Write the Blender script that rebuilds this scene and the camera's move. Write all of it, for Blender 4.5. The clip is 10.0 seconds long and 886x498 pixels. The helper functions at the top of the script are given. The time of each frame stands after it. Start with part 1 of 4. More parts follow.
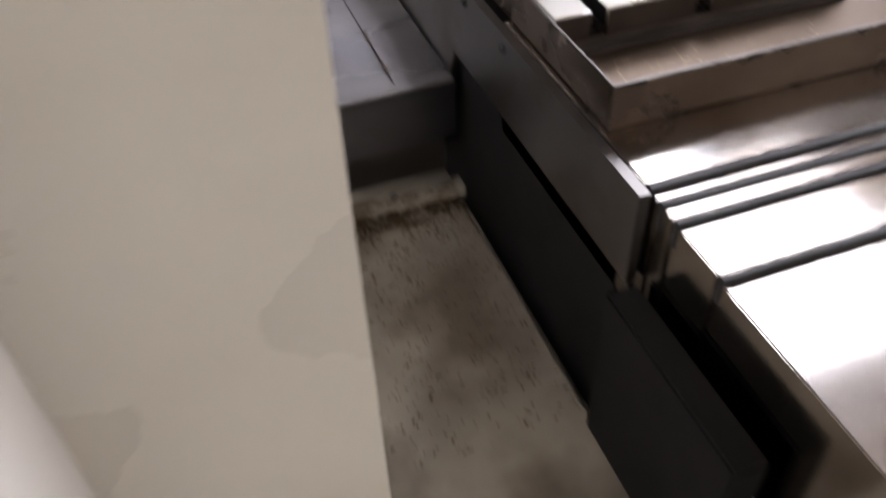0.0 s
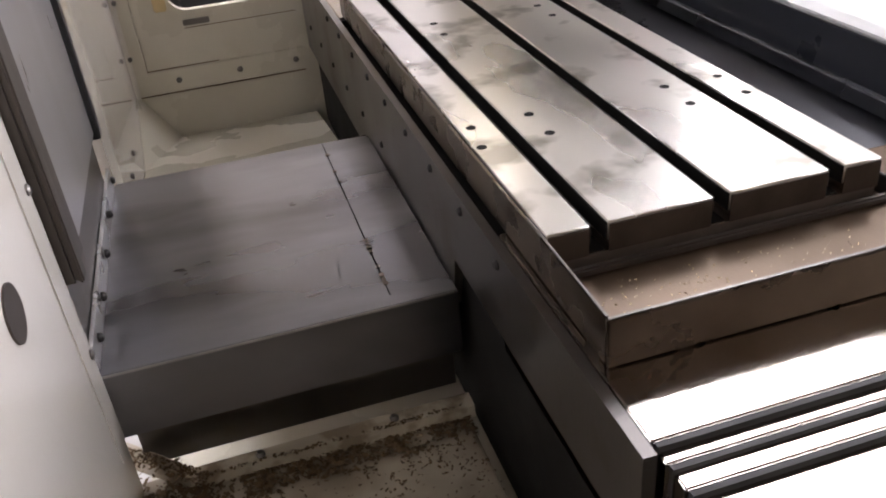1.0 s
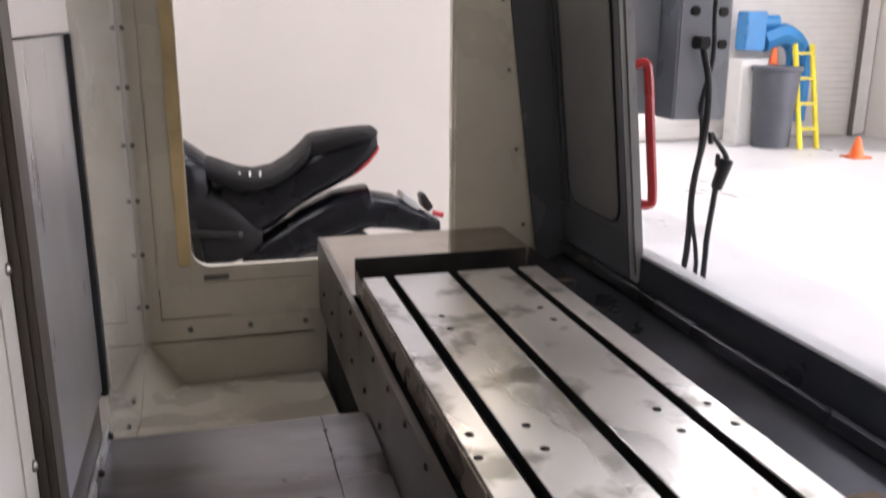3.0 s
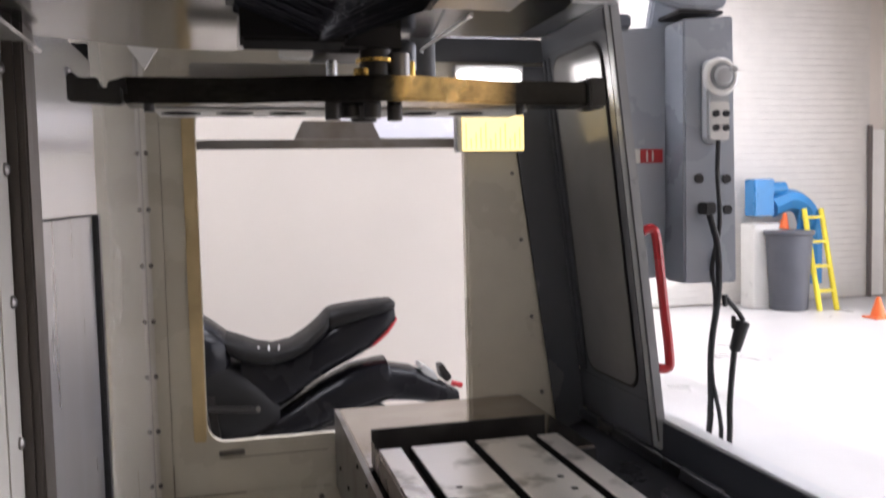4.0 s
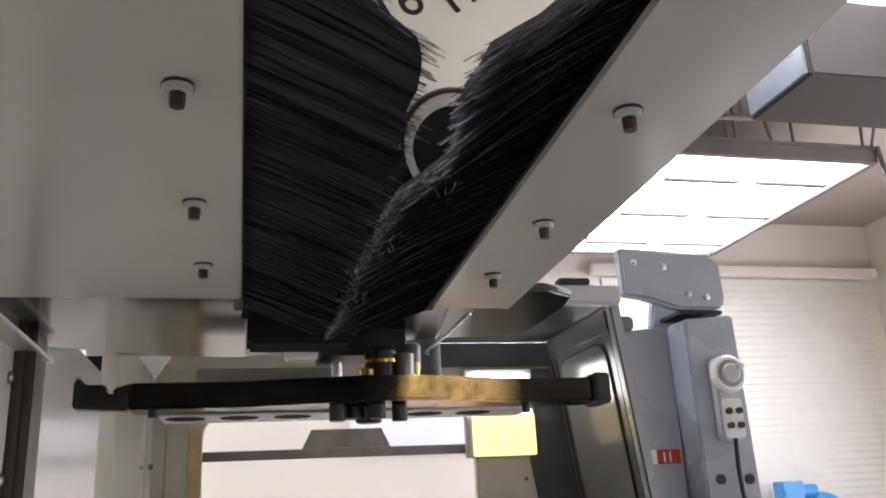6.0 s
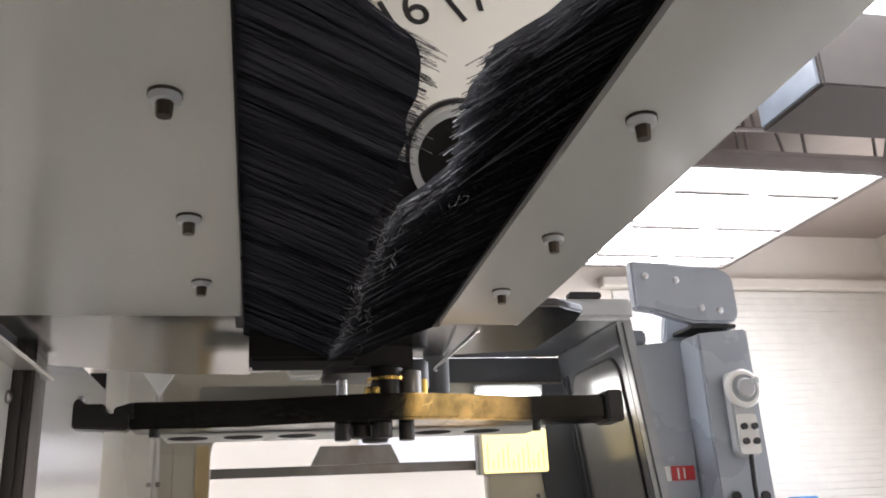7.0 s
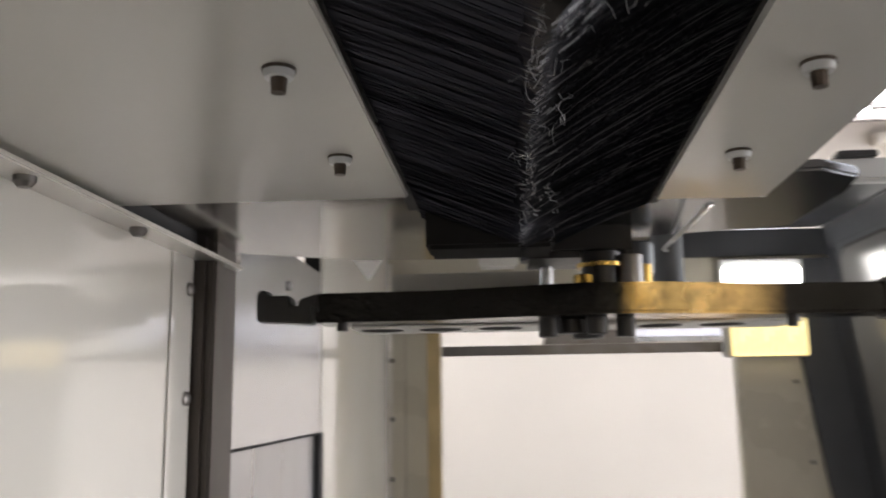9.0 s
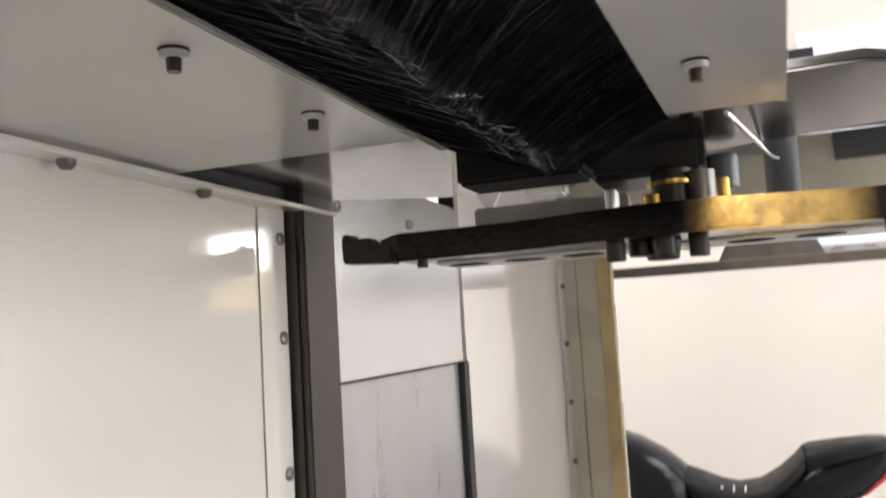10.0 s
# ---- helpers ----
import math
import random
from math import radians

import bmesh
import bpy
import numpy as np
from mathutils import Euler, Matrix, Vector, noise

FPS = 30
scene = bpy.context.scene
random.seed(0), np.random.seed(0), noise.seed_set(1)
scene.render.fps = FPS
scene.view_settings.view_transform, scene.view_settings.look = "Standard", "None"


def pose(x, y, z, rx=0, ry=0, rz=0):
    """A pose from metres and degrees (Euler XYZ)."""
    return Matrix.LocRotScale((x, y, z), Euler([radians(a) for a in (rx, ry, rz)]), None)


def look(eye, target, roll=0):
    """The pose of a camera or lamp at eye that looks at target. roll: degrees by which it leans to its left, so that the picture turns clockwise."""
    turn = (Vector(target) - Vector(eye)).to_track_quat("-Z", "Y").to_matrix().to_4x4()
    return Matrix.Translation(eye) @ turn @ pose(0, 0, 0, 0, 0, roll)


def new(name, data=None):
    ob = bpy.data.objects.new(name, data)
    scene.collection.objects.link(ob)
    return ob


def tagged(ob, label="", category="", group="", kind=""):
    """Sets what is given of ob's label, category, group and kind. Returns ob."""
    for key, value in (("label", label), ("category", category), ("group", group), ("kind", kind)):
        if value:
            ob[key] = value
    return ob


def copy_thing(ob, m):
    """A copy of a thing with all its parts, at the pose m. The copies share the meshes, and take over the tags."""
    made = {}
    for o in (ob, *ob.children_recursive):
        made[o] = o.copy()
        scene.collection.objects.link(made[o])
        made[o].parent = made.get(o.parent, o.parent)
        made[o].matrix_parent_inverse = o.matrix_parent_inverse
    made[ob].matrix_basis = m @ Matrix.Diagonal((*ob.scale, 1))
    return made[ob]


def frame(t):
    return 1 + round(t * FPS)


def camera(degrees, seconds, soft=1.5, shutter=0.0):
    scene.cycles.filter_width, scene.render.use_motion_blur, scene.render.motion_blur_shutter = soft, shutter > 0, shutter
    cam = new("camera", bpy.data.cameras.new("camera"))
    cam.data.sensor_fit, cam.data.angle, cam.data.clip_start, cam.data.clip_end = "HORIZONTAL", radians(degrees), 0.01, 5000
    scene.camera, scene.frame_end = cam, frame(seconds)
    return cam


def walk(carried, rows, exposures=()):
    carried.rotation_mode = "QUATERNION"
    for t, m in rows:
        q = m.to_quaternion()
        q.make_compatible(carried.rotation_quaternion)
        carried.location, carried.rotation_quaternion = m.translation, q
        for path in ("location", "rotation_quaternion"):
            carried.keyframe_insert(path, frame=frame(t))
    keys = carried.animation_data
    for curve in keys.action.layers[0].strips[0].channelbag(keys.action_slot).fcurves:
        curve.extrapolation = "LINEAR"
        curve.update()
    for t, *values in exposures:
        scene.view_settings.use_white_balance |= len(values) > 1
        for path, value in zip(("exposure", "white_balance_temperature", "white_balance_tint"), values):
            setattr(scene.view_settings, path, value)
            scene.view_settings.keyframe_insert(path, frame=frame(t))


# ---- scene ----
cam = camera(55.4, 10.0, 1.9, 0.5)
PATH = [
    (0, (-0.42, -0.694, 1.318), (0.041, 0.685, -0.056), -2.3),
    (0.2, (-0.369, -0.671, 1.276), (0.001, 0.875, 0.062), -6.0),
    (0.5, (-0.33, -0.643, 1.292), (0.071, 0.988, 0.207), -9.8),
    (1, (-0.303, -0.597, 1.29), (0.107, 1.056, 0.241), -5.7),
    (1.5, (-0.298, -0.608, 1.335), (0.121, 1.047, 0.292), -3.1),
    (2, (-0.306, -0.608, 1.365), (0.201, 1.133, 0.522), 0.5),
    (2.2, (-0.308, -0.6, 1.372), (0.215, 1.162, 0.583), 1.1),
    (3.5, (-0.313, -0.616, 1.373), (0.178, 1.296, 1.051), -0.5),
    (4, (-0.306, -0.624, 1.368), (0.173, 1.313, 1.241), -1.3),
    (4.5, (-0.306, -0.627, 1.365), (0.159, 1.316, 1.445), -1.7),
    (5, (-0.299, -0.622, 1.357), (0.152, 1.299, 1.683), -1.9),
    (5.5, (-0.298, -0.624, 1.356), (0.157, 1.257, 1.861), -2.2),
    (5.7, (-0.298, -0.625, 1.356), (0.163, 1.241, 1.909), -2.7),
    (7, (-0.29, -0.605, 1.364), (0.14, 1.247, 1.985), -2.9),
    (7.5, (-0.286, -0.604, 1.361), (0.153, 1.274, 1.889), -3.4),
    (8, (-0.285, -0.602, 1.357), (0.156, 1.308, 1.751), -3.7),
    (8.5, (-0.283, -0.576, 1.37), (0.02, 1.374, 1.694), -3.2),
    (9, (-0.242, -0.475, 1.399), (-0.381, 1.49, 1.743), -0.8),
    (9.5, (-0.154, -0.435, 1.408), (-0.66, 1.468, 1.762), -0.1),
    (9.8, (-0.132, -0.445, 1.394), (-0.753, 1.435, 1.672), -2.7),
    (10, (-0.109, -0.463, 1.4), (-0.772, 1.414, 1.588), -3.4),
]
walk(cam, [(t, look(eye, target, roll)) for t, eye, target, roll in PATH], [(0, .32, 6250, 20), (0.5, .38, 6400, 20), (1, .16, 6550, 20), (1.5, .14, 6550, 20), (2.2, -.1, 6500, 20), (3.5, -.34, 6350, 20), (4.5, -.22, 6300, 18), (5.5, -.28, 6350, 16), (7, .03, 6350, 14), (8.0, .03, 6350, 14), (8.5, -.2, 6400, 14), (9.5, .02, 6550, 13), (10, .1, 6600, 13)])


# ---- world, sun, large lights ----
world = bpy.data.worlds.new("world")
scene.world = world
world.use_nodes = True
wn, wl = world.node_tree.nodes, world.node_tree.links
sky = wn.new("ShaderNodeTexSky")
sky.sky_type, sky.sun_disc = "NISHITA", False
sky.sun_elevation, sky.sun_rotation = radians(38), radians(100)
wn["Background"].inputs[1].default_value = 0.12
wl.new(sky.outputs[0], wn["Background"].inputs[0])

sun = new("sun", bpy.data.lights.new("sun", "SUN"))
sun.data.energy, sun.data.angle, sun.data.color = 4.5, radians(0.5), (1.0, 0.95, 0.88)
sun.matrix_world = look((20, -8, 15), (0, 5.0, 0))

bay = new("bay_daylight", bpy.data.lights.new("bay_daylight", "AREA"))
bay.data.shape, bay.data.size, bay.data.size_y = "RECTANGLE", 8.6, 3.6
bay.data.energy, bay.data.color = 430, (0.95, 0.97, 1.0)
bay.matrix_world = look((7.35, 1.9, 2.0), (0, 1.7, 1.2))

# ---- materials ----
def material(name, base, rough=0.5, metal=0.0, mottle=0.12, scale=6.0, bump=0.05, fine=140.0, stretch=(1, 1, 1),
             rough_var=0.1, stain=None, stain_scale=3.0, stain_at=0.6, stain_amount=0.7, coat=0.0, soft_edge=0.08, spec=0.5, follow=False):
    """A painted, metal or plain surface: broad mottling, fine grain in the relief, uneven gloss, and stains of their own colour."""
    m = bpy.data.materials.new(name)
    m.use_nodes = True
    n, l = m.node_tree.nodes, m.node_tree.links
    b = n["Principled BSDF"]
    tc = n.new("ShaderNodeTexCoord")
    mp = n.new("ShaderNodeMapping")
    mp.inputs["Scale"].default_value = stretch
    l.new(tc.outputs["Object"], mp.inputs[0])
    big = n.new("ShaderNodeTexNoise")
    big.inputs["Scale"].default_value, big.inputs["Detail"].default_value = scale, 5
    l.new(mp.outputs[0], big.inputs["Vector"])
    small = n.new("ShaderNodeTexNoise")
    small.inputs["Scale"].default_value, small.inputs["Detail"].default_value = fine, 3
    l.new(mp.outputs[0], small.inputs["Vector"])
    ramp = n.new("ShaderNodeMapRange")
    ramp.inputs[1].default_value, ramp.inputs[2].default_value = 0.3, 0.7
    ramp.inputs[3].default_value, ramp.inputs[4].default_value = 1 - mottle, 1 + mottle
    l.new(big.outputs[0], ramp.inputs[0])
    mul = n.new("ShaderNodeVectorMath")
    mul.operation = "SCALE"
    mul.inputs[0].default_value = base
    l.new(ramp.outputs[0], mul.inputs["Scale"])
    colour = mul.outputs[0]
    rr = n.new("ShaderNodeMapRange")
    rr.inputs[1].default_value, rr.inputs[2].default_value = 0.3, 0.7
    rr.inputs[3].default_value, rr.inputs[4].default_value = max(0.02, rough - rough_var), min(1, rough + rough_var)
    l.new(big.outputs[0], rr.inputs[0])
    rough_out = rr.outputs[0]
    if stain:
        sn = n.new("ShaderNodeTexNoise")
        sn.inputs["Scale"].default_value, sn.inputs["Detail"].default_value, sn.inputs["Roughness"].default_value = stain_scale, 3, 0.5
        sn.inputs["Distortion"].default_value = 0.0
        l.new(mp.outputs[0] if follow else tc.outputs["Object"], sn.inputs["Vector"])
        sr = n.new("ShaderNodeMapRange")
        sr.inputs[1].default_value, sr.inputs[2].default_value = stain_at, stain_at + soft_edge
        sr.inputs[4].default_value = stain_amount
        l.new(sn.outputs[0], sr.inputs[0])
        mix = n.new("ShaderNodeMix")
        mix.data_type = "RGBA"
        l.new(sr.outputs[0], mix.inputs[0])
        l.new(colour, mix.inputs[6])
        mix.inputs[7].default_value = (*stain, 1)
        colour = mix.outputs[2]
    l.new(colour, b.inputs["Base Color"])
    l.new(rough_out, b.inputs["Roughness"])
    b.inputs["Metallic"].default_value = metal
    b.inputs["Coat Weight"].default_value = coat
    b.inputs["Specular IOR Level"].default_value = spec
    bp = n.new("ShaderNodeBump")
    bp.inputs["Strength"].default_value, bp.inputs["Distance"].default_value = bump, 0.002
    l.new(small.outputs[0], bp.inputs["Height"])
    l.new(bp.outputs[0], b.inputs["Normal"])
    return m


def glow(name, colour, strength):
    m = bpy.data.materials.new(name)
    m.use_nodes = True
    b = m.node_tree.nodes["Principled BSDF"]
    b.inputs["Base Color"].default_value = (*colour, 1)
    b.inputs["Emission Color"].default_value = (*colour, 1)
    b.inputs["Emission Strength"].default_value = strength
    return m


CREAM = material("cream_paint", (0.60, 0.565, 0.47), 0.28, mottle=0.06, stain=(0.40, 0.31, 0.19), stain_scale=9, stain_at=0.5, stain_amount=0.13, soft_edge=0.35)
WALLWHITE = material("gloss_white_paint", (0.72, 0.69, 0.63), 0.12, mottle=0.05, scale=3, bump=0.03, rough_var=0.05, stain=(0.5, 0.43, 0.32), stain_scale=6, stain_at=0.58, stain_amount=0.12, soft_edge=0.3, coat=0.8)
PANEL = material("changer_panel_paint", (0.51, 0.50, 0.46), 0.13, mottle=0.05, scale=4, bump=0.02, rough_var=0.06)
CHIPMETAL = material("brown_metal_chip", (0.10, 0.065, 0.03), 0.5, 0.5, mottle=0.4, scale=90)
SHELF = material("stained_shelf_steel", (0.225, 0.224, 0.24), 0.3, 1.0, mottle=0.35, scale=3.2, bump=0.06, fine=300, stretch=(0.5, 1.5, 1), rough_var=0.14, stain=(0.10, 0.093, 0.09), stain_scale=5.5, stain_at=0.44, stain_amount=0.75, soft_edge=0.26, follow=True)
POLISHED = material("polished_cover_steel", (0.43, 0.395, 0.36), 0.11, 1.0, mottle=0.16, scale=5, bump=0.03, fine=300, stretch=(0.3, 1, 1), rough_var=0.06, stain=(0.32, 0.27, 0.22), stain_scale=6, stain_at=0.46, stain_amount=0.7, soft_edge=0.2)
CHIPFLOOR = material("grimy_cream_pan", (0.35, 0.305, 0.235), 0.45, mottle=0.25, scale=9, bump=0.2, stain=(0.13, 0.10, 0.065), stain_scale=8, stain_at=0.42, stain_amount=0.85, soft_edge=0.22)
STEEL = material("brushed_cover_steel", (0.47, 0.46, 0.45), 0.34, 1.0, mottle=0.22, scale=5, bump=0.06, fine=300, stretch=(1, 0.15, 1), rough_var=0.12, stain=(0.25, 0.22, 0.19), stain_scale=5, stain_at=0.52, stain_amount=0.5, soft_edge=0.2)
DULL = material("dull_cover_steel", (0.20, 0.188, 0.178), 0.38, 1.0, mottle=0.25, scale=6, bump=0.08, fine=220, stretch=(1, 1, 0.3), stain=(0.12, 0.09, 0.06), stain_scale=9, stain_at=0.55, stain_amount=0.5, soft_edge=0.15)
TABLE = material("ground_table_steel", (0.66, 0.63, 0.58), 0.30, 0.92, mottle=0.10, scale=7, bump=0.04, fine=420, stretch=(1, 0.4, 1), rough_var=0.05, stain=(0.27, 0.25, 0.21), stain_scale=13, stain_at=0.54, stain_amount=0.9, soft_edge=0.12)
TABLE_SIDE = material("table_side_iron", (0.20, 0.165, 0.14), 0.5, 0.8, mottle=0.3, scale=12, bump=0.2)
TABLE_END = material("dark_brown_table_end", (0.075, 0.058, 0.046), 0.4, 0.6, mottle=0.3, scale=20, bump=0.2)
TRAY = material("oily_tray_steel", (0.15, 0.108, 0.074), 0.3, 0.7, mottle=0.06, scale=30, bump=0.05, fine=260, stretch=(1, 0.35, 1), rough_var=0.03)
TRAYRIM = material("oily_rim_steel", (0.15, 0.118, 0.09), 0.3, 0.8, mottle=0.2, scale=14, bump=0.1)
BLACK = material("black_oxide_steel", (0.035, 0.033, 0.032), 0.36, 0.7, mottle=0.3, scale=14, bump=0.15)
# black arm steel; a gold band along x paints the lamp's reflection into the colour
def arm_with_glint():
    m = material("black_arm_steel_gold_glint", (0.028, 0.026, 0.024), 0.2, 0.8, mottle=0.3, scale=18, bump=0.15)
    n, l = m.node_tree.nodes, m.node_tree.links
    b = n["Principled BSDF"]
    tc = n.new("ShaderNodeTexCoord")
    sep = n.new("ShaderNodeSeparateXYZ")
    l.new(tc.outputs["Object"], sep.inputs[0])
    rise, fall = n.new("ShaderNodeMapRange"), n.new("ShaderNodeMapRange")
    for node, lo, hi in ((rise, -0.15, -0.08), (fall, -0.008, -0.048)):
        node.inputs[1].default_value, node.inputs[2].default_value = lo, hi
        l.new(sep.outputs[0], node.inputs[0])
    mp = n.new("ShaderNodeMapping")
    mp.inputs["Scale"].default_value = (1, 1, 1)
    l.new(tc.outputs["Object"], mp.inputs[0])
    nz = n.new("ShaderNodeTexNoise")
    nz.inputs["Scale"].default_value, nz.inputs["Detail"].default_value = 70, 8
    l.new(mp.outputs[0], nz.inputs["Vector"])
    # noise that breaks up the painted golden glint
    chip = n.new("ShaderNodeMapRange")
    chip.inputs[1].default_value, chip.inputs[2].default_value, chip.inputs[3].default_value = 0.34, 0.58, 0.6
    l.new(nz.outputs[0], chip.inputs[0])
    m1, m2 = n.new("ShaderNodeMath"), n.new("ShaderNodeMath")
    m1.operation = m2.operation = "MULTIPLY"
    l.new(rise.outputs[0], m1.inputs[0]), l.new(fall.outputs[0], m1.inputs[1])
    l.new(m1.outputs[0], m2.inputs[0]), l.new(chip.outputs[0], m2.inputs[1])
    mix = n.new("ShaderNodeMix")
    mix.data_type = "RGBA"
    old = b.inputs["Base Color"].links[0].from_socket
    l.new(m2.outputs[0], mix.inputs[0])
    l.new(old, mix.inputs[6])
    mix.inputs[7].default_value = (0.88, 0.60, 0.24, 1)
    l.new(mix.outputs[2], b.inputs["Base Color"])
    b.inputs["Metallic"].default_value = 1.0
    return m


ARM = arm_with_glint()
DARKPLATE = material("dull_glossy_plate", (0.085, 0.085, 0.088), 0.2, 0.9, mottle=0.2, scale=5, bump=0.02, rough_var=0.06)
GLOSSPLATE = material("glossy_steel_plate", (0.43, 0.42, 0.40), 0.14, 0.9, mottle=0.08, scale=4, bump=0.01, rough_var=0.05)
# near-black for shaded slots, holes and gaps, and for a few plain dark parts
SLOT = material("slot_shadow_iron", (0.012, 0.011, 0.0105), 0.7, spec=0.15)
BRUSH = material("black_nylon_bristle", (0.065, 0.065, 0.075), 0.8, mottle=0.4, scale=30, bump=0.4, fine=500, spec=0.1)
BRUSH_DENSE = material("dense_black_bristle", (0.05, 0.05, 0.06), 0.95, mottle=0.1, scale=30, bump=0.1, fine=500, spec=0.0)
BRUSH_TIP = material("frayed_highlight_bristle", (0.13, 0.13, 0.14), 0.4, mottle=0.5, scale=60)
SWARF = material("dull_grey_swarf", (0.16, 0.165, 0.175), 0.5, 0.6, mottle=0.4, scale=80)
COVER = material("pale_column_cover_steel", (0.66, 0.66, 0.67), 0.24, 0.85, mottle=0.05, scale=3, bump=0.015, fine=300, stretch=(1, 1, 0.5), rough_var=0.02)
BARBROWN = material("brown_grey_rail", (0.085, 0.073, 0.065), 0.45, 0.6, mottle=0.2, scale=8)
GREY = material("grey_machine_paint", (0.34, 0.37, 0.41), 0.3, mottle=0.07, scale=5, bump=0.03)
LIGHTGREY = material("light_grey_paint", (0.46, 0.47, 0.47), 0.35, mottle=0.06)
DARKGREY = material("dark_door_panel", (0.13, 0.145, 0.17), 0.33, mottle=0.25, scale=3, bump=0.03, rough_var=0.1)
TIPBROWN = material("brown_screw_tip", (0.06, 0.043, 0.03), 0.4, 0.4, mottle=0.2, scale=40)
LINER = material("dark_sill_liner", (0.03, 0.033, 0.042), 0.35, mottle=0.2, scale=6)
DOORPAINT = material("dark_gloss_door_paint", (0.085, 0.09, 0.10), 0.24, mottle=0.15, scale=3, bump=0.02, rough_var=0.06)
HEATER = material("brown_grey_heater_paint", (0.06, 0.053, 0.048), 0.7, spec=0.1, mottle=0.1)
POSTGREY = material("dark_grey_post_paint", (0.055, 0.057, 0.06), 0.5, mottle=0.1, spec=0.25)
# ledge cream darkened for the shade it lies in, plus brown stains
LEDGE = material("shaded_stained_ledge", (0.40, 0.355, 0.275), 0.45, mottle=0.2, scale=9, bump=0.15, stain=(0.16, 0.12, 0.075), stain_scale=22, stain_at=0.5, stain_amount=0.8, soft_edge=0.12)
SCUFFED = material("scuffed_cover_steel", (0.47, 0.46, 0.465), 0.3, 0.75, mottle=0.08, scale=7, bump=0.03, fine=300, stretch=(1, 2.2, 0.4), rough_var=0.03, stain=(0.58, 0.585, 0.62), stain_scale=3, stain_at=0.40, stain_amount=0.7, soft_edge=0.4, follow=True)
PANE = material("scratched_dark_pane", (0.125, 0.125, 0.125), 0.2, mottle=0.12, scale=4, bump=0.02, rough_var=0.06)
EDGEGREY = material("mid_grey_edge_paint", (0.30, 0.31, 0.315), 0.32, mottle=0.06)
TRACK = material("dull_door_track", (0.34, 0.35, 0.38), 0.28, 1.0, mottle=0.05, scale=3, bump=0.02, rough_var=0.03)
RUST = material("rust_brown_seam", (0.12, 0.075, 0.035), 0.7, mottle=0.4, scale=60)
SUMP = material("wet_dark_pan_steel", (0.05, 0.052, 0.062), 0.36, 0.4, mottle=0.25, scale=5)
ALU = material("bright_rail_aluminium", (0.6, 0.61, 0.62), 0.3, 1.0, mottle=0.1, scale=12)
BRASSCHIP = material("bright_metal_fines", (0.62, 0.50, 0.34), 0.3, 1.0, mottle=0.4, scale=90)
BRASS = material("brass_fitting", (0.55, 0.36, 0.10), 0.3, 1.0, mottle=0.15, scale=20)
YELLOWED = material("yellowed_seal", (0.56, 0.43, 0.22), 0.4, mottle=0.2, scale=10)
RED = material("red_plastic", (0.45, 0.025, 0.03), 0.3, mottle=0.08)
MARK = material("black_print", (0.01, 0.01, 0.01), 0.6)
WHITE = material("white_plastic", (0.75, 0.74, 0.70), 0.35, mottle=0.04)
BOARD = material("gloss_white_board", (0.80, 0.81, 0.88), 0.2, mottle=0.03)
RUBBER = material("black_rubber", (0.015, 0.015, 0.016), 0.5, mottle=0.2)
LEATHER = material("black_seat_vinyl", (0.009, 0.0088, 0.009), 0.5, spec=0.22, mottle=0.2, scale=20, bump=0.25, fine=300)
GLOSSBLACK = material("gloss_black_fairing", (0.007, 0.007, 0.009), 0.25, mottle=0.1, spec=0.18)
DRYWALL = material("shop_drywall", (0.70, 0.645, 0.58), 0.75, mottle=0.04, scale=1.5, bump=0.1)
SLATS = material("roll_door_slat_paint", (0.66, 0.63, 0.58), 0.5, mottle=0.04)
CEILING = material("shop_ceiling_board", (0.33, 0.28, 0.245), 0.8, mottle=0.06)
CONCRETE = material("sealed_concrete", (0.52, 0.51, 0.50), 0.35, mottle=0.1, scale=1.2, bump=0.08, rough_var=0.1, stain=(0.35, 0.34, 0.33), stain_scale=1.0, stain_at=0.6, stain_amount=0.4, soft_edge=0.2)
BLUE = material("blue_enamel", (0.03, 0.22, 0.50), 0.35, mottle=0.1)
BIN = material("grey_bin_plastic", (0.075, 0.08, 0.095), 0.45, mottle=0.1)
LADDER = material("yellow_fibreglass", (0.75, 0.62, 0.04), 0.4, mottle=0.06)
ORANGE = material("orange_plastic", (0.75, 0.14, 0.03), 0.45)
PIPE = material("grey_conduit", (0.17, 0.15, 0.14), 0.5, 0.5)
TUBE_WHITE = glow("work_lamp_white", (1.0, 0.98, 0.92), 14.0)
TUBE_YELLOW = glow("work_lamp_yellowed_lens", (1.0, 0.84, 0.40), 1.4)
TUBE_RIB = glow("work_lamp_lens_rib", (1.0, 0.76, 0.28), 0.9)
SKYPANE = glow("ceiling_light_diffuser", (0.94, 0.97, 1.0), 12.5)


# ---- building helpers ----
def box(bm, x0, x1, y0, y1, z0, z1):
    m = Matrix.Translation(((x0 + x1) / 2, (y0 + y1) / 2, (z0 + z1) / 2)) @ Matrix.Diagonal((x1 - x0, y1 - y0, z1 - z0, 1))
    return bmesh.ops.create_cube(bm, size=1, matrix=m)["verts"]


def rod(bm, a, b, r, r2=None, seg=16):
    a, b = Vector(a), Vector(b)
    m = Matrix.Translation((a + b) / 2) @ (b - a).to_track_quat("Z", "Y").to_matrix().to_4x4()
    return bmesh.ops.create_cone(bm, cap_ends=True, segments=seg, radius1=r, radius2=r if r2 is None else r2, depth=(b - a).length, matrix=m)["verts"]


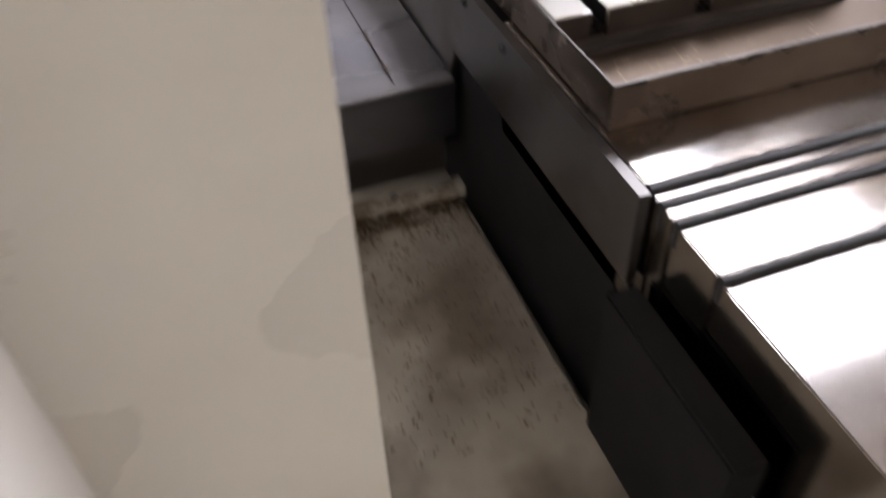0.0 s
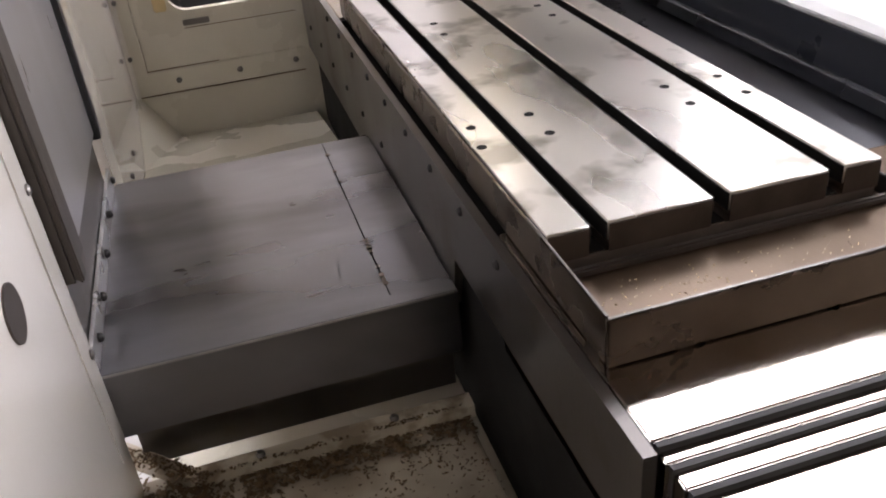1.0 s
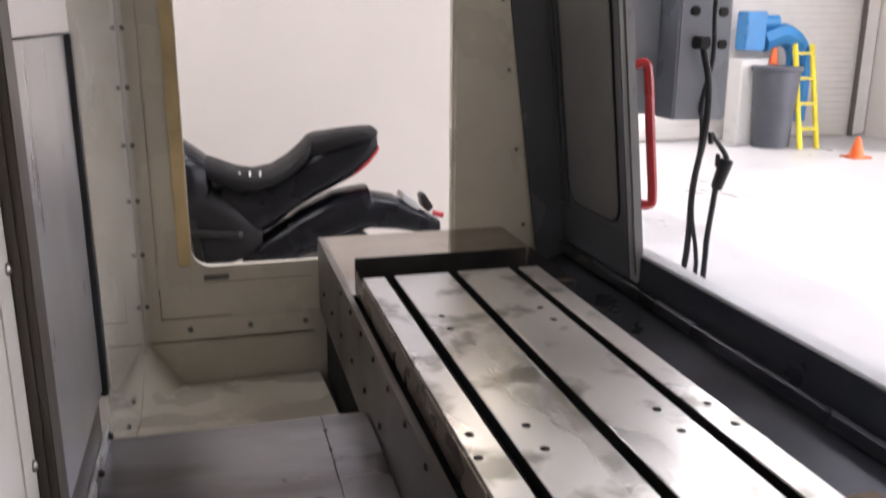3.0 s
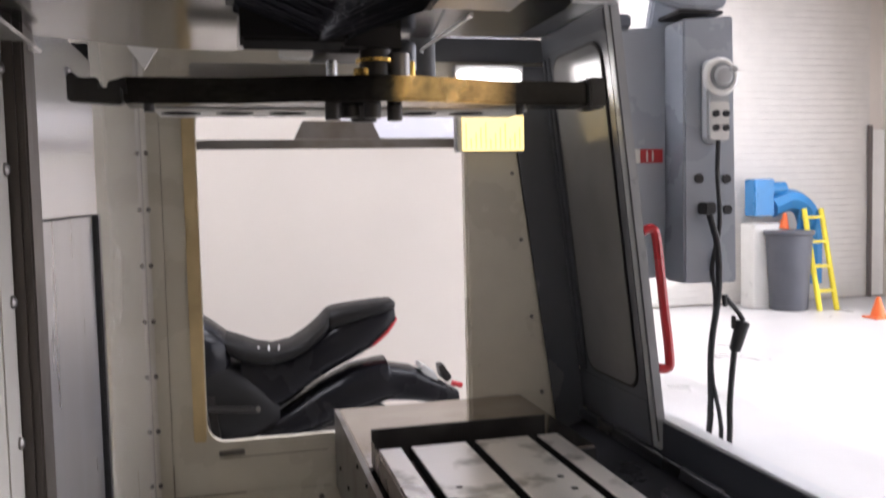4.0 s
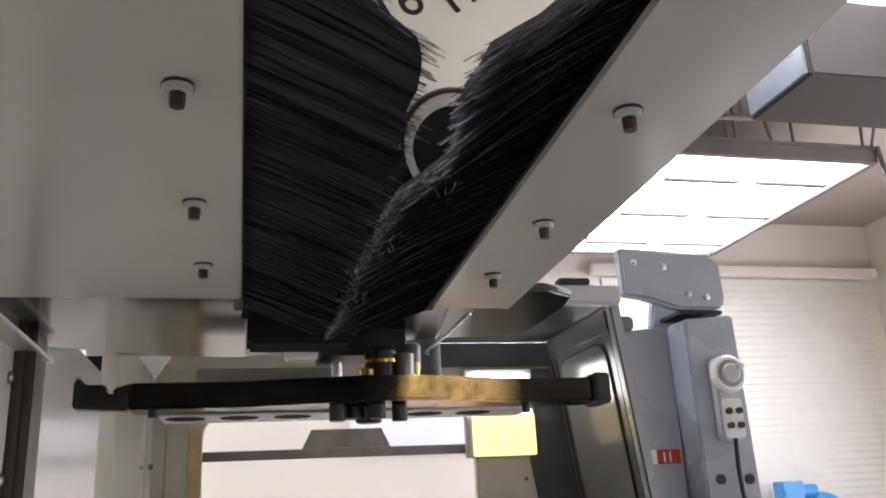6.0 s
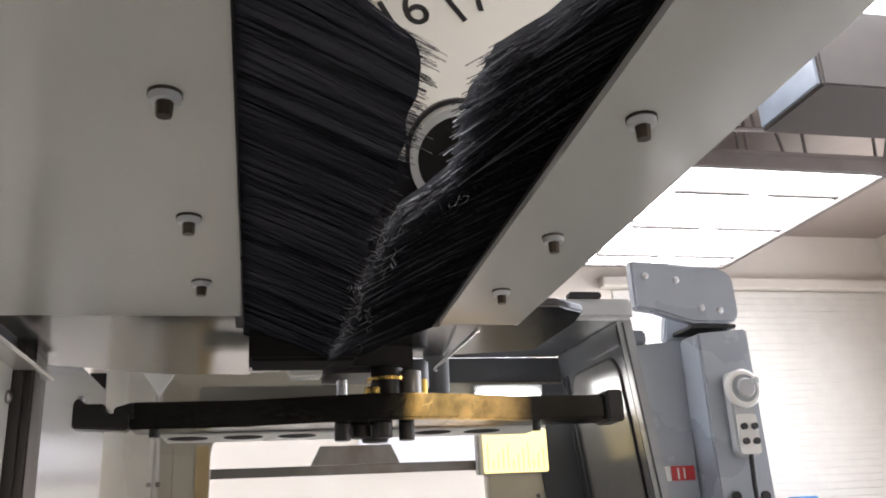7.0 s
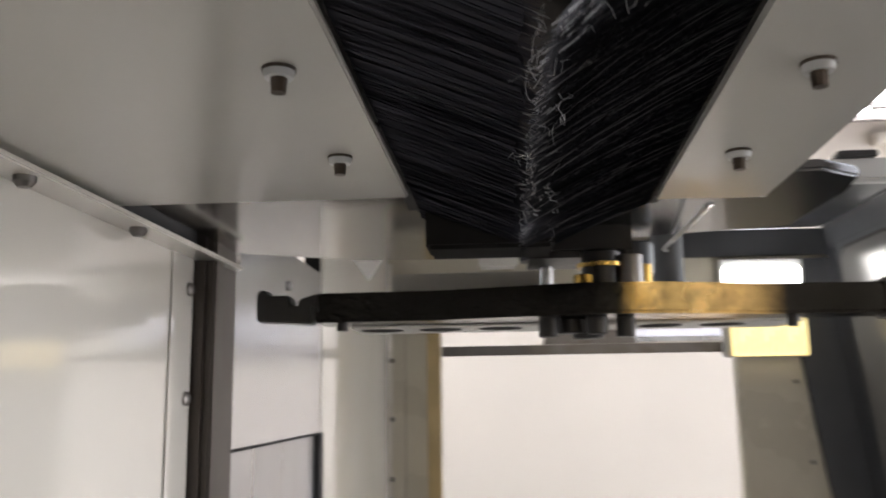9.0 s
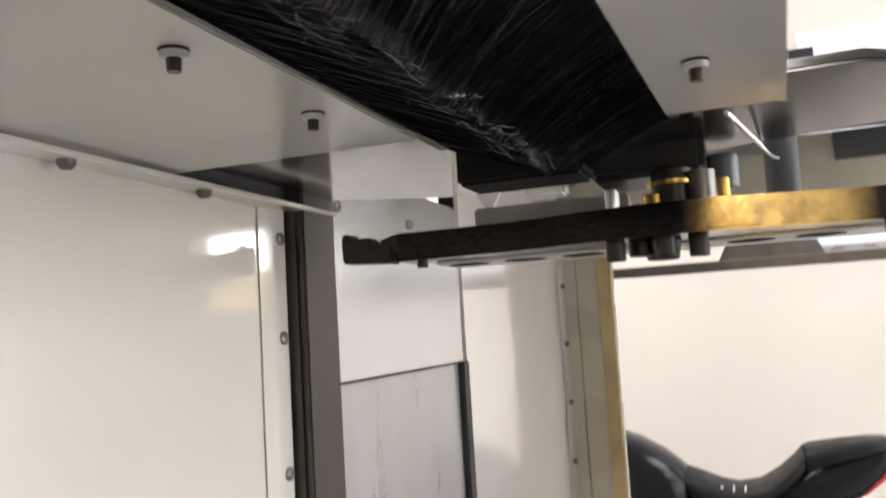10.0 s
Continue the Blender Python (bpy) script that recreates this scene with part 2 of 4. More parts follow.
def soften(bm, width, seg=2):
    es = [e for e in bm.edges if len(e.link_faces) == 2 and e.calc_face_angle(0) > 0.6]
    bmesh.ops.bevel(bm, geom=es, offset=width, segments=seg, affect="EDGES", clamp_overlap=True)
    return bm


def prism(bm, pts, axis, a, b):
    """A polygon in the two axes other than axis, carried along axis from a to b."""
    def at(p, d):
        return {"x": (d, p[0], p[1]), "y": (p[0], d, p[1]), "z": (p[0], p[1], d)}[axis]
    low, high = [bm.verts.new(at(p, a)) for p in pts], [bm.verts.new(at(p, b)) for p in pts]
    bm.faces.new(low), bm.faces.new(list(reversed(high)))
    for i in range(len(pts)):
        j = (i + 1) % len(pts)
        bm.faces.new((low[j], low[i], high[i], high[j]))
    bmesh.ops.recalc_face_normals(bm, faces=bm.faces)
    return bm


def rounded(x0, x1, z0, z1, r, n=6):
    pts = []
    for cx, cz, a0 in ((x1 - r, z1 - r, 0), (x0 + r, z1 - r, 90), (x0 + r, z0 + r, 180), (x1 - r, z0 + r, 270)):
        for i in range(n + 1):
            a = radians(a0 + 90 * i / n)
            pts.append((cx + r * math.cos(a), cz + r * math.sin(a)))
    return pts


def holed(bm, outer, hole, axis, a, b):
    """A plate with an opening right through it."""
    def at(p, d):
        return {"x": (d, p[0], p[1]), "y": (p[0], d, p[1]), "z": (p[0], p[1], d)}[axis]
    edges = []
    for loop in (outer, hole):
        vs = [bm.verts.new(at(p, a)) for p in loop]
        edges += [bm.edges.new((vs[i], vs[(i + 1) % len(vs)])) for i in range(len(vs))]
    fill = [g for g in bmesh.ops.triangle_fill(bm, use_beauty=True, edges=edges)["geom"] if isinstance(g, bmesh.types.BMFace)]
    ext = bmesh.ops.extrude_face_region(bm, geom=fill)
    move = Vector(at((0, 0), b)) - Vector(at((0, 0), a))
    bmesh.ops.translate(bm, vec=move, verts=[g for g in ext["geom"] if isinstance(g, bmesh.types.BMVert)])
    bmesh.ops.recalc_face_normals(bm, faces=bm.faces)
    return bm


def finish(name, bm, mat, smooth=False):
    me = bpy.data.meshes.new(name)
    if smooth:
        for f in bm.faces:
            f.smooth = True
        for e in bm.edges:
            if len(e.link_faces) == 2 and e.calc_face_angle(0) > 0.7:
                e.smooth = False
    bm.to_mesh(me)
    bm.free()
    me.materials.append(mat)
    return new(name, me)


def thing(name, base, label, category, group="", kind=""):
    ob = new(name)
    ob.empty_display_size = 0.05
    ob.location = base
    return tagged(ob, label, category, group, kind)


def part(name, bm, mat, parent, label="", smooth=True):
    ob = finish(name, bm, mat, smooth)
    ob.parent = parent
    if parent.parent is None:
        ob.matrix_parent_inverse = Matrix.Translation(-parent.location)
    return tagged(ob, label)


def solo(name, bm, mat, label, category, group="", kind="", smooth=True):
    return tagged(finish(name, bm, mat, smooth), label, category, group, kind)


def B(*dims, r=0.0, seg=2):
    bm = bmesh.new()
    box(bm, *dims)
    return soften(bm, r, seg) if r else bm


def R(a, b, r, r2=None, seg=16, bevel=0.0):
    bm = bmesh.new()
    rod(bm, a, b, r, r2, seg)
    return soften(bm, bevel, 1) if bevel else bm


def tube(name, pts, r, mat, parent, label=""):
    """A bent round bar along points."""
    bm = bmesh.new()
    rings = []
    P = [Vector(p) for p in pts]
    for i, p in enumerate(P):
        d = (P[min(i + 1, len(P) - 1)] - P[max(i - 1, 0)]).normalized()
        q = d.to_track_quat("Z", "Y")
        rings.append([bm.verts.new(p + q @ Vector((r * math.cos(k * math.pi / 4), r * math.sin(k * math.pi / 4), 0))) for k in range(8)])
    for u, v in zip(rings, rings[1:]):
        best = min(range(8), key=lambda s: sum((u[k].co - v[(k + s) % 8].co).length for k in range(8)))
        for k in range(8):
            bm.faces.new((u[k], u[(k + 1) % 8], v[(k + 1 + best) % 8], v[(k + best) % 8]))
    bm.faces.new(rings[0]), bm.faces.new(rings[-1])
    bmesh.ops.recalc_face_normals(bm, faces=bm.faces)
    if parent is None:
        return finish(name, bm, mat, True)
    return part(name, bm, mat, parent, label)


def bend(pts, n=5):
    """A smooth curve through points."""
    P = [Vector(p) for p in pts]
    P = [2 * P[0] - P[1]] + P + [2 * P[-1] - P[-2]]
    out = []
    for i in range(1, len(P) - 2):
        for k in range(n):
            t = k / n
            a, b, c, d = P[i - 1:i + 3]
            out.append(0.5 * ((2 * b) + (c - a) * t + (2 * a - 5 * b + 4 * c - d) * t * t + (3 * b - a - 3 * c + d) * t ** 3))
    return out + [P[-2]]


def bolt(parent, p, normal, r=0.006, h=0.005, mat=None, name="bolt", label=""):
    """A button-head screw with its socket."""
    n = Vector(normal)
    bm = bmesh.new()
    p = Vector(p)
    rod(bm, p - n * 0.001, p + n * h * 0.5, r, r, 12)
    rod(bm, p + n * h * 0.5, p + n * h, r, r * 0.6, 12)
    return part(name, bm, mat or DULL, parent, label)


# ---- shop building ----
tagged(finish("floor", B(-4, 9, -5, 9.5, -0.12, 0), CONCRETE, False), "pale sealed concrete workshop floor in bright daylight", "floor", kind="structure")
tagged(finish("wall_partition", B(-4, 1.15, 3.5, 3.62, 0, 4.4), DRYWALL, False), "off-white painted drywall partition behind the motorcycle", "wall", kind="structure")
tagged(finish("wall_north", B(-4, 9, 8.25, 8.4, 0, 4.6), DRYWALL, False), "off-white painted workshop end wall", "wall", kind="structure")
tagged(finish("wall_west", B(-4.15, -4, -5, 8.4, 0, 4.6), DRYWALL, False), "off-white painted workshop side wall", "wall", kind="structure")
tagged(finish("wall_south", B(-4, 9, -5.15, -5, 0, 4.6), DRYWALL, False), "off-white painted workshop rear wall", "wall", kind="structure")
bm = bmesh.new()
holed(bm, [(-5, 0), (8.4, 0), (8.4, 4.6), (-5, 4.6)], [(-2.6, 0.02), (6.4, 0.02), (6.4, 4.0), (-2.6, 4.0)], "x", 7.5, 7.7)
tagged(finish("wall_east", bm, DRYWALL, False), "off-white workshop wall with an open loading bay", "wall", kind="structure")
tagged(finish("ceiling", B(-4, 9, -5, 8.4, 4.6, 4.72), CEILING, False), "warm grey workshop ceiling boards", "ceiling", kind="structure")
tagged(finish("ground", B(7.7, 60, -30, 40, -0.14, -0.02), CONCRETE, False), "sunlit concrete yard outside the bay", "ground", kind="structure")

# ---- machine enclosure ----
FX = 0.114  # the front leans back as it rises


def front_x(z, off=0.0):
    return 0.59 - (z - 0.8) * FX + off


bm = bmesh.new()
holed(bm, [(-0.56, 0.28), (0.72, 0.28), (0.72, 1.76), (-0.56, 1.76)], rounded(-0.385, 0.264, 0.788, 1.59, 0.045), "y", 1.44, 1.462)
wall_far = tagged(finish("wall_far", bm, CREAM, False), "cream painted sheet-metal end wall of the machine enclosure", "wall", kind="structure")
# flange strips, bolts and seams on the end wall
part("flange", B(-0.52, -0.466, 1.432, 1.4395, 0.612, 1.70, r=0.002), CREAM, wall_far)
part("flange", B(-0.50, 0.0, 1.433, 1.4395, 0.605, 0.66, r=0.002), CREAM, wall_far)
part("seal", B(-0.416, -0.387, 1.424, 1.4395, 0.796, 1.56, r=0.003), YELLOWED, wall_far, "yellowed plastic window seal strip")
part("flange", soften(prism(bmesh.new(), [(0.27, 0.70), (0.50, 0.70), (0.40, 1.476), (0.27, 1.476)], "y", 1.43, 1.4395), 0.002), CREAM, wall_far)
for z in (0.70, 0.83, 0.96, 1.09, 1.22, 1.35, 1.48, 1.60):
    bolt(wall_far, (-0.496, 1.432, z), (0, -1, 0), 0.006, 0.004)
for x in (-0.40, -0.256, -0.12):
    bolt(wall_far, (x, 1.433, 0.633), (0, -1, 0), 0.007, 0.004)
for z in (0.85, 1.05, 1.25, 1.42):
    bolt(wall_far, (0.388 + (1.42 - z) * 0.125, 1.43, z), (0, -1, 0), 0.005, 0.004)
for dims in ((-0.5, -0.10, 1.431, 1.4325, 0.6035, 0.6060), (-0.466, -0.4645, 1.4385, 1.4398, 0.66, 0.74), (-0.50, -0.30, 1.4385, 1.4397, 0.6605, 0.6625), (-0.467, -0.4655, 1.4388, 1.4398, 0.80, 1.55), (-0.36, -0.10, 1.4388, 1.4397, 0.748, 0.7495)):
    part("seam", B(*dims), RUST, wall_far, "rusty sheet seam")
part("catch", B(-0.36, -0.30, 1.43, 1.4395, 0.756, 0.768, r=0.001), DULL, wall_far, "small rusty clip below the window")

bar = thing("window_bar", (-0.06, 1.47, 1.49), "grey steel bar with a raised centre bracket across the window", "bar")
part("rail", B(-0.39, 0.27, 1.464, 1.48, 1.489, 1.511, r=0.002), DULL, bar)
part("bracket", prism(bmesh.new(), [(-0.156, 1.512), (0.057, 1.512), (0.036, 1.556), (-0.134, 1.556)], "y", 1.466, 1.478), DULL, bar, "trapezoid bracket plate")

lamp = thing("work_lamp", (0.34, 1.44, 1.48), "machine work lamp with a yellowed lens, switched on", "lamp")
part("housing", B(0.238, 0.416, 1.4108, 1.4395, 1.474, 1.69, r=0.003), LIGHTGREY, lamp)
lens = part("lens", B(0.252, 0.412, 1.402, 1.4105, 1.476, 1.575, r=0.002), TUBE_YELLOW, lamp, "yellowed ribbed plastic lens")
for k in range(12):
    part("rib", B(0.259 + k * 0.0127, 0.2615 + k * 0.0127, 1.3998, 1.4018, 1.482, 1.545 - 0.013 * (k * 7 % 4)), TUBE_RIB, lens)
part("tube", B(0.242, 0.405, 1.398, 1.4105, 1.58, 1.672, r=0.004), TUBE_WHITE, lamp, "glowing white lamp tube")

# back wall: near panel, rail, column covers, far panel
wall_back = tagged(finish("wall_back", B(-0.53, -0.505, 0.735, 1.44, 0.3, 1.72), WALLWHITE, False), "glossy white painted back panel beside the column", "wall", kind="structure")
bm = bmesh.new()
prism(bm, [(-0.506, 1.36)] + [(-0.506 + 0.012 * (1 - math.cos(a)), 1.415 + 0.016 * math.sin(a)) for a in [k * math.pi / 16 for k in range(9)]] + [(-0.53, 1.431), (-0.53, 1.36)], "z", 0.32, 1.70)
part("corner", bm, WALLWHITE, wall_back, "rounded white corner fillet")
for z in (0.45, 0.52, 0.60):
    bolt(wall_back, (-0.505, 0.86 + (z - 0.45) * 1.4, 0.62), (1, 0, 0), 0.006, 0.004)
wall_near = tagged(finish("wall_back_near", B(-0.53, -0.505, -1.3, 0.218, 0.25, 1.52), WALLWHITE, False), "glossy off-white painted sheet-metal back panel", "wall", kind="structure")
part("edge_strip", B(-0.5048, -0.5035, 0.172, 0.218, 0.62, 1.52, r=0.002), WALLWHITE, wall_near)
part("plug", R((-0.506, 0.039, 0.919), (-0.503, 0.039, 0.919), 0.026, seg=24), BARBROWN, wall_near, "grey oval plug in the panel")
for z in (0.75, 0.95, 1.15, 1.28, 1.40, 1.49):
    bolt(wall_near, (-0.5035, 0.208, z), (1, 0, 0), 0.006, 0.004)
part("top_flange", B(-0.53, -0.482, -1.3, 0.285, 1.5165, 1.5205, r=0.001), WALLWHITE, wall_near)
for y in (-0.06, 0.08):
    bolt(wall_near, (-0.492, y, 1.5165), (0, 0, -1), 0.006, 0.006)

rail_ob = thing("column_rail", (-0.5, 0.25, 0.83), "dark grey-brown steel guide rail beside the column cover", "rail")
part("rail", B(-0.53, -0.492, 0.222, 0.298, 0.83, 1.56, r=0.003), BARBROWN, rail_ob)
part("lip", B(-0.492, -0.486, 0.222, 0.245, 0.83, 1.56, r=0.002), BARBROWN, rail_ob)

zc = thing("column_cover", (-0.5, 0.5, 0.75), "telescoping steel way cover standing on the machine column", "way cover")
part("upper_plate", B(-0.512, -0.500, 0.300, 0.705, 1.352, 1.575, r=0.002), COVER, zc, "clean upper cover plate")
part("lower_plate", B(-0.522, -0.507, 0.300, 0.700, 0.81, 1.353, r=0.002), SCUFFED, zc, "scuffed lower cover plate")
part("seam", B(-0.5068, -0.4996, 0.302, 0.702, 1.3493, 1.3518), SLOT, zc, "dark seam between the plates")
part("base_plate", B(-0.53, -0.514, 0.25, 0.700, 0.62, 0.812, r=0.002), DULL, zc)
part("side_wiper", B(-0.525, -0.499, 0.701, 0.728, 0.80, 1.352, r=0.002), RUBBER, zc, "black rubber side wiper")
part("side_edge", B(-0.525, -0.503, 0.7055, 0.712, 1.353, 1.60), SLOT, zc)
for y in (0.32, 0.52, 0.68):
    bolt(zc, (-0.5, y, 1.533), (1, 0, 0), 0.006, 0.004)

# ---- floor of the enclosure ----
pan = tagged(finish("chip_pan", B(-0.56, 0.9, -0.95, 1.46, 0.22, 0.28), CREAM, False), "cream painted chip pan under the machine table", "pan", kind="structure")
part("slope", prism(bmesh.new(), [(0.72, 0.605), (1.438, 0.49), (1.438, 0.29), (0.72, 0.29)], "x", -0.504, -0.09), CREAM, pan, "sloping cream pan behind the cover")
bm = bmesh.new()
tv = [bm.verts.new(p) for p in ((-0.5045, 1.4385, 0.612), (-0.5045, 1.16, 0.530), (-0.425, 1.4385, 0.488), (-0.5045, 1.4385, 0.48))]
for tri in ((0, 1, 2), (0, 3, 1), (0, 2, 3), (1, 3, 2)):
    bm.faces.new([tv[i] for i in tri])
bmesh.ops.recalc_face_normals(bm, faces=bm.faces)
part("corner_gusset", bm, CREAM, pan, "cream corner gusset", smooth=False)
part("chip_floor", B(-0.52, -0.095, -0.9, 0.235, 0.44, 0.530, r=0.004), CHIPFLOOR, pan, "cream pan floor littered with brown metal chips")
part("chip_ledge", prism(bmesh.new(), [(-0.447, 0.196), (-0.087, 0.188), (-0.087, 0.215), (-0.442, 0.213), (-0.522, 0.292), (-0.53, 0.27)], "z", 0.5305, 0.55), LEDGE, pan, "stained cream ledge, darkened for shade, with chips along its edge")
rnd = random.Random(11)
vs, fs = [], []
for i in range(4200):
    u = rnd.random()
    x = -0.515 + 0.42 * rnd.random()
    y = 0.203 - 0.42 * u ** 3
    if x < -0.40 and rnd.random() < 0.5:
        y = 0.22 + 0.05 * rnd.random() - 0.3 * rnd.random() ** 2
    if rnd.random() > 0.25 + 0.75 * (noise.noise((x * 26, y * 26, 1.0)) > -0.05):
        continue
    if y > 0.2 and x > -0.46:
        y = 0.2 - 0.04 * rnd.random()
    s, w, r = 0.0008 + 0.0026 * rnd.random() ** 2, 0.0005 + 0.0009 * rnd.random(), rnd.random() * 6.283
    if y > 0.15 or x < -0.42:
        s, w = s * 1.7, w * 1.7
    h, dx, dy, k = 0.5303 + 0.003 * rnd.random(), s * math.cos(r), s * math.sin(r), len(vs)
    px, py = -w * math.sin(r), w * math.cos(r)
    for q in (-1, 0, 1):
        z = h + (0.0015 if q else 0.0035 * rnd.random())
        vs.extend([(x + q * dx + px, y + q * dy + py, z), (x + q * dx - px, y + q * dy - py, z + 0.001)])
    fs.extend([(k, k + 1, k + 3, k + 2), (k + 2, k + 3, k + 5, k + 4)])
me = bpy.data.meshes.new("chips")
me.from_pydata(vs, [], fs)
me.materials.append(CHIPMETAL)
chips = new("chips", me)
chips.parent = pan
tagged(chips, "scattered brown curled metal chips", kind="stuff")
vs, fs = [], []
for i in range(420):
    x, u = -0.525 + 0.10 * rnd.random(), rnd.random()
    y = 0.285 - (x + 0.525) * 0.85 - 0.03 + 0.03 * rnd.random() if i % 3 else 0.19 + 0.006 * rnd.random()
    x = x if i % 3 else -0.44 + 0.34 * u
    s, w, r, k = 0.0012 + 0.003 * rnd.random() ** 2, 0.0007 + 0.001 * rnd.random(), rnd.random() * 6.283, len(vs)
    dx, dy, px, py = s * math.cos(r), s * math.sin(r), -w * math.sin(r), w * math.cos(r)
    for q in (-1, 0, 1):
        z = 0.5502 + (0.0006 if q else 0.0028 * rnd.random())
        vs.extend([(x + q * dx + px, y + q * dy + py, z), (x + q * dx - px, y + q * dy - py, z + 0.0008)])
    fs.extend([(k, k + 1, k + 3, k + 2), (k + 2, k + 3, k + 5, k + 4)])
me = bpy.data.meshes.new("ledge_chips")
me.from_pydata(vs, [], fs)
me.materials.append(CHIPMETAL)
ledge_chips = new("ledge_chips", me)
ledge_chips.parent = pan
tagged(ledge_chips, "brown metal chips lying on the ledge", kind="stuff")
for x in (-0.36, -0.19):
    bolt(pan, (x, 0.203, 0.55), (0, 0, 1), 0.006, 0.006)

shelf = thing("saddle_cover", (-0.29, 0.49, 0.62), "wide brushed steel way cover behind the machine table", "way cover")
part("plate", B(-0.518, -0.085, 0.225, 0.743, 0.61, 0.705, r=0.003), SHELF, shelf, "brushed top plate with dull stains")
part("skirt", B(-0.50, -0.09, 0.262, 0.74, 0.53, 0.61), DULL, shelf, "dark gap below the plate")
part("side_strip", B(-0.5125, -0.507, 0.24, 0.752, 0.7055, 0.737, r=0.001), ALU, shelf, "bent side strip")
for y in (0.28, 0.37, 0.48, 0.60, 0.72):
    bolt(shelf, (-0.5065, y, 0.722), (1, 0, 0), 0.006, 0.006, BLACK)
part("front_edge", B(-0.516, -0.09, 0.2243, 0.2258, 0.7030, 0.7054), STEEL, shelf, "bright worn front edge")
part("seam", B(-0.166, -0.1645, 0.25, 0.74, 0.7052, 0.7062), SLOT, shelf)
random.seed(4)
for i in range(12):
    y = 0.27 + 0.13 * random.random() ** 1.5 + (0.3 if i > 8 else 0)
    part("chip", B(-0.167 - 0.002 * random.random(), -0.163 + 0.002 * random.random(), y, y + 0.003 + 0.005 * random.random(), 0.7053, 0.7075, r=0.0005), TABLE_SIDE, shelf, "rust-brown metal chip")

# ---- saddle, apron, table ----
saddle = thing("machine_saddle", (0.12, 0.45, 0.62), "cast saddle with a bolted steel apron under the table", "saddle")
part("apron", prism(bmesh.new(), [(-0.224, 0.742), (-0.224, 0.848), (1.43, 0.848), (1.43, 0.66), (0.262, 0.66), (0.236, 0.742)], "x", -0.083, -0.072), DULL, saddle, "long steel apron with two rows of screws")
# near-black colour puts the dark void below the apron into the body
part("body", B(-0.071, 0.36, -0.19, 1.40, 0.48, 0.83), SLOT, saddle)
for i in range(9):
    bolt(saddle, (-0.083, 0.073 + i * 0.119, 0.832), (-1, 0, 0), 0.0055, 0.004, BLACK)
for i in range(6):
    bolt(saddle, (-0.083, 0.62 + i * 0.14, 0.735), (-1, 0, 0), 0.0055, 0.004, BLACK)

wx = thing("table_way_cover", (0.12, -0.5, 0.70), "polished telescoping steel way cover ahead of the table", "way cover")
steps = [(-0.213, 0.10, 0.850), (-0.230, -0.206, 0.843), (-0.251, -0.222, 0.838), (-0.316, -0.243, 0.831), (-0.62, -0.308, 0.822)]
for k, (y0, y1, z1) in enumerate(steps):
    part("cover_leaf", B(-0.071 + 0.003 * k, 0.40 - 0.003 * k, y0, y1, 0.70 - 0.01 * k, z1, r=0.0015), POLISHED, wx)
    part("wiper", B(-0.069 + 0.003 * k, 0.398 - 0.003 * k, y0 - 0.006, y0 - 0.0005, z1 - 0.03, z1 - 0.001), RUBBER, wx, "black rubber wiper lip")
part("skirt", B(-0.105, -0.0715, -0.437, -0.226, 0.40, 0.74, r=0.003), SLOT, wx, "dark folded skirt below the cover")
fx = thing("table_way_cover", (0.12, 1.2, 0.80), "bright steel way cover between the table and the end wall", "way cover")
part("cover_leaf", B(-0.071, 0.40, 0.96, 1.43, 0.70, 0.848, r=0.002), POLISHED, fx)
part("wiper", B(-0.069, 0.398, 0.951, 0.9595, 0.72, 0.845), RUBBER, fx, "black rubber wiper lip")

table = thing("machine_table", (0.116, 0.44, 0.84), "ground steel machine table with three T-slots and oil stains", "machine table")
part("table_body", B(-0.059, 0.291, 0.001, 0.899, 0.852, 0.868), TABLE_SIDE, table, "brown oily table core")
for x0, x1 in ((-0.06, -0.018), (0.0, 0.107), (0.125, 0.232), (0.25, 0.292)):
    part("table_land", B(x0, x1, 0, 0.90, 0.880, 0.900, r=0.0012, seg=1), TABLE, table)
    w = 0.007
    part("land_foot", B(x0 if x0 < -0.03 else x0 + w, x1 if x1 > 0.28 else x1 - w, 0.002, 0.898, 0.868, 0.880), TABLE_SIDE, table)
# thin plates make the table's ends darker than its ground top
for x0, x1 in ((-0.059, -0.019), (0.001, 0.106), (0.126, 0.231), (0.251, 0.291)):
    part("end_face", B(x0, x1, -0.0016, -0.0003, 0.869, 0.8975), TABLE_END, table, "dark brown end face")
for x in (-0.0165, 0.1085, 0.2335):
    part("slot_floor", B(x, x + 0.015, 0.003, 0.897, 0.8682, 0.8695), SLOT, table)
# thin near-black plates put the shade inside the slots into the colour
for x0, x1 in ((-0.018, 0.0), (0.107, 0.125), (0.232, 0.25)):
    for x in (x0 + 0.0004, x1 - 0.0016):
        part("slot_side", B(x, x + 0.0012, 0.0005, 0.8995, 0.8805, 0.8988), SLOT, table, "slot side with shade in its colour")
# flat dark discs stand for the shade of the tapped holes
for x, y in ((0.028, 0.26), (0.029, 0.201), (0.203, 0.26), (0.203, 0.201), (-0.051, 0.20), (-0.045, 0.255), (0.275, 0.26), (0.275, 0.20), (0.028, 0.60), (0.203, 0.60), (0.203, 0.66), (0.03, 0.66)):
    part("tapped_hole", R((x, y, 0.8995), (x, y, 0.9003), 0.006, seg=14), SLOT, table, "dark tapped hole")

tray = thing("coolant_tray", (0.12, 0.44, 0.85), "shallow oily steel coolant tray round the table", "tray")
part("tray_floor", B(-0.0605, 0.372, -0.128, -0.004, 0.8505, 0.8525), TRAY, tray)
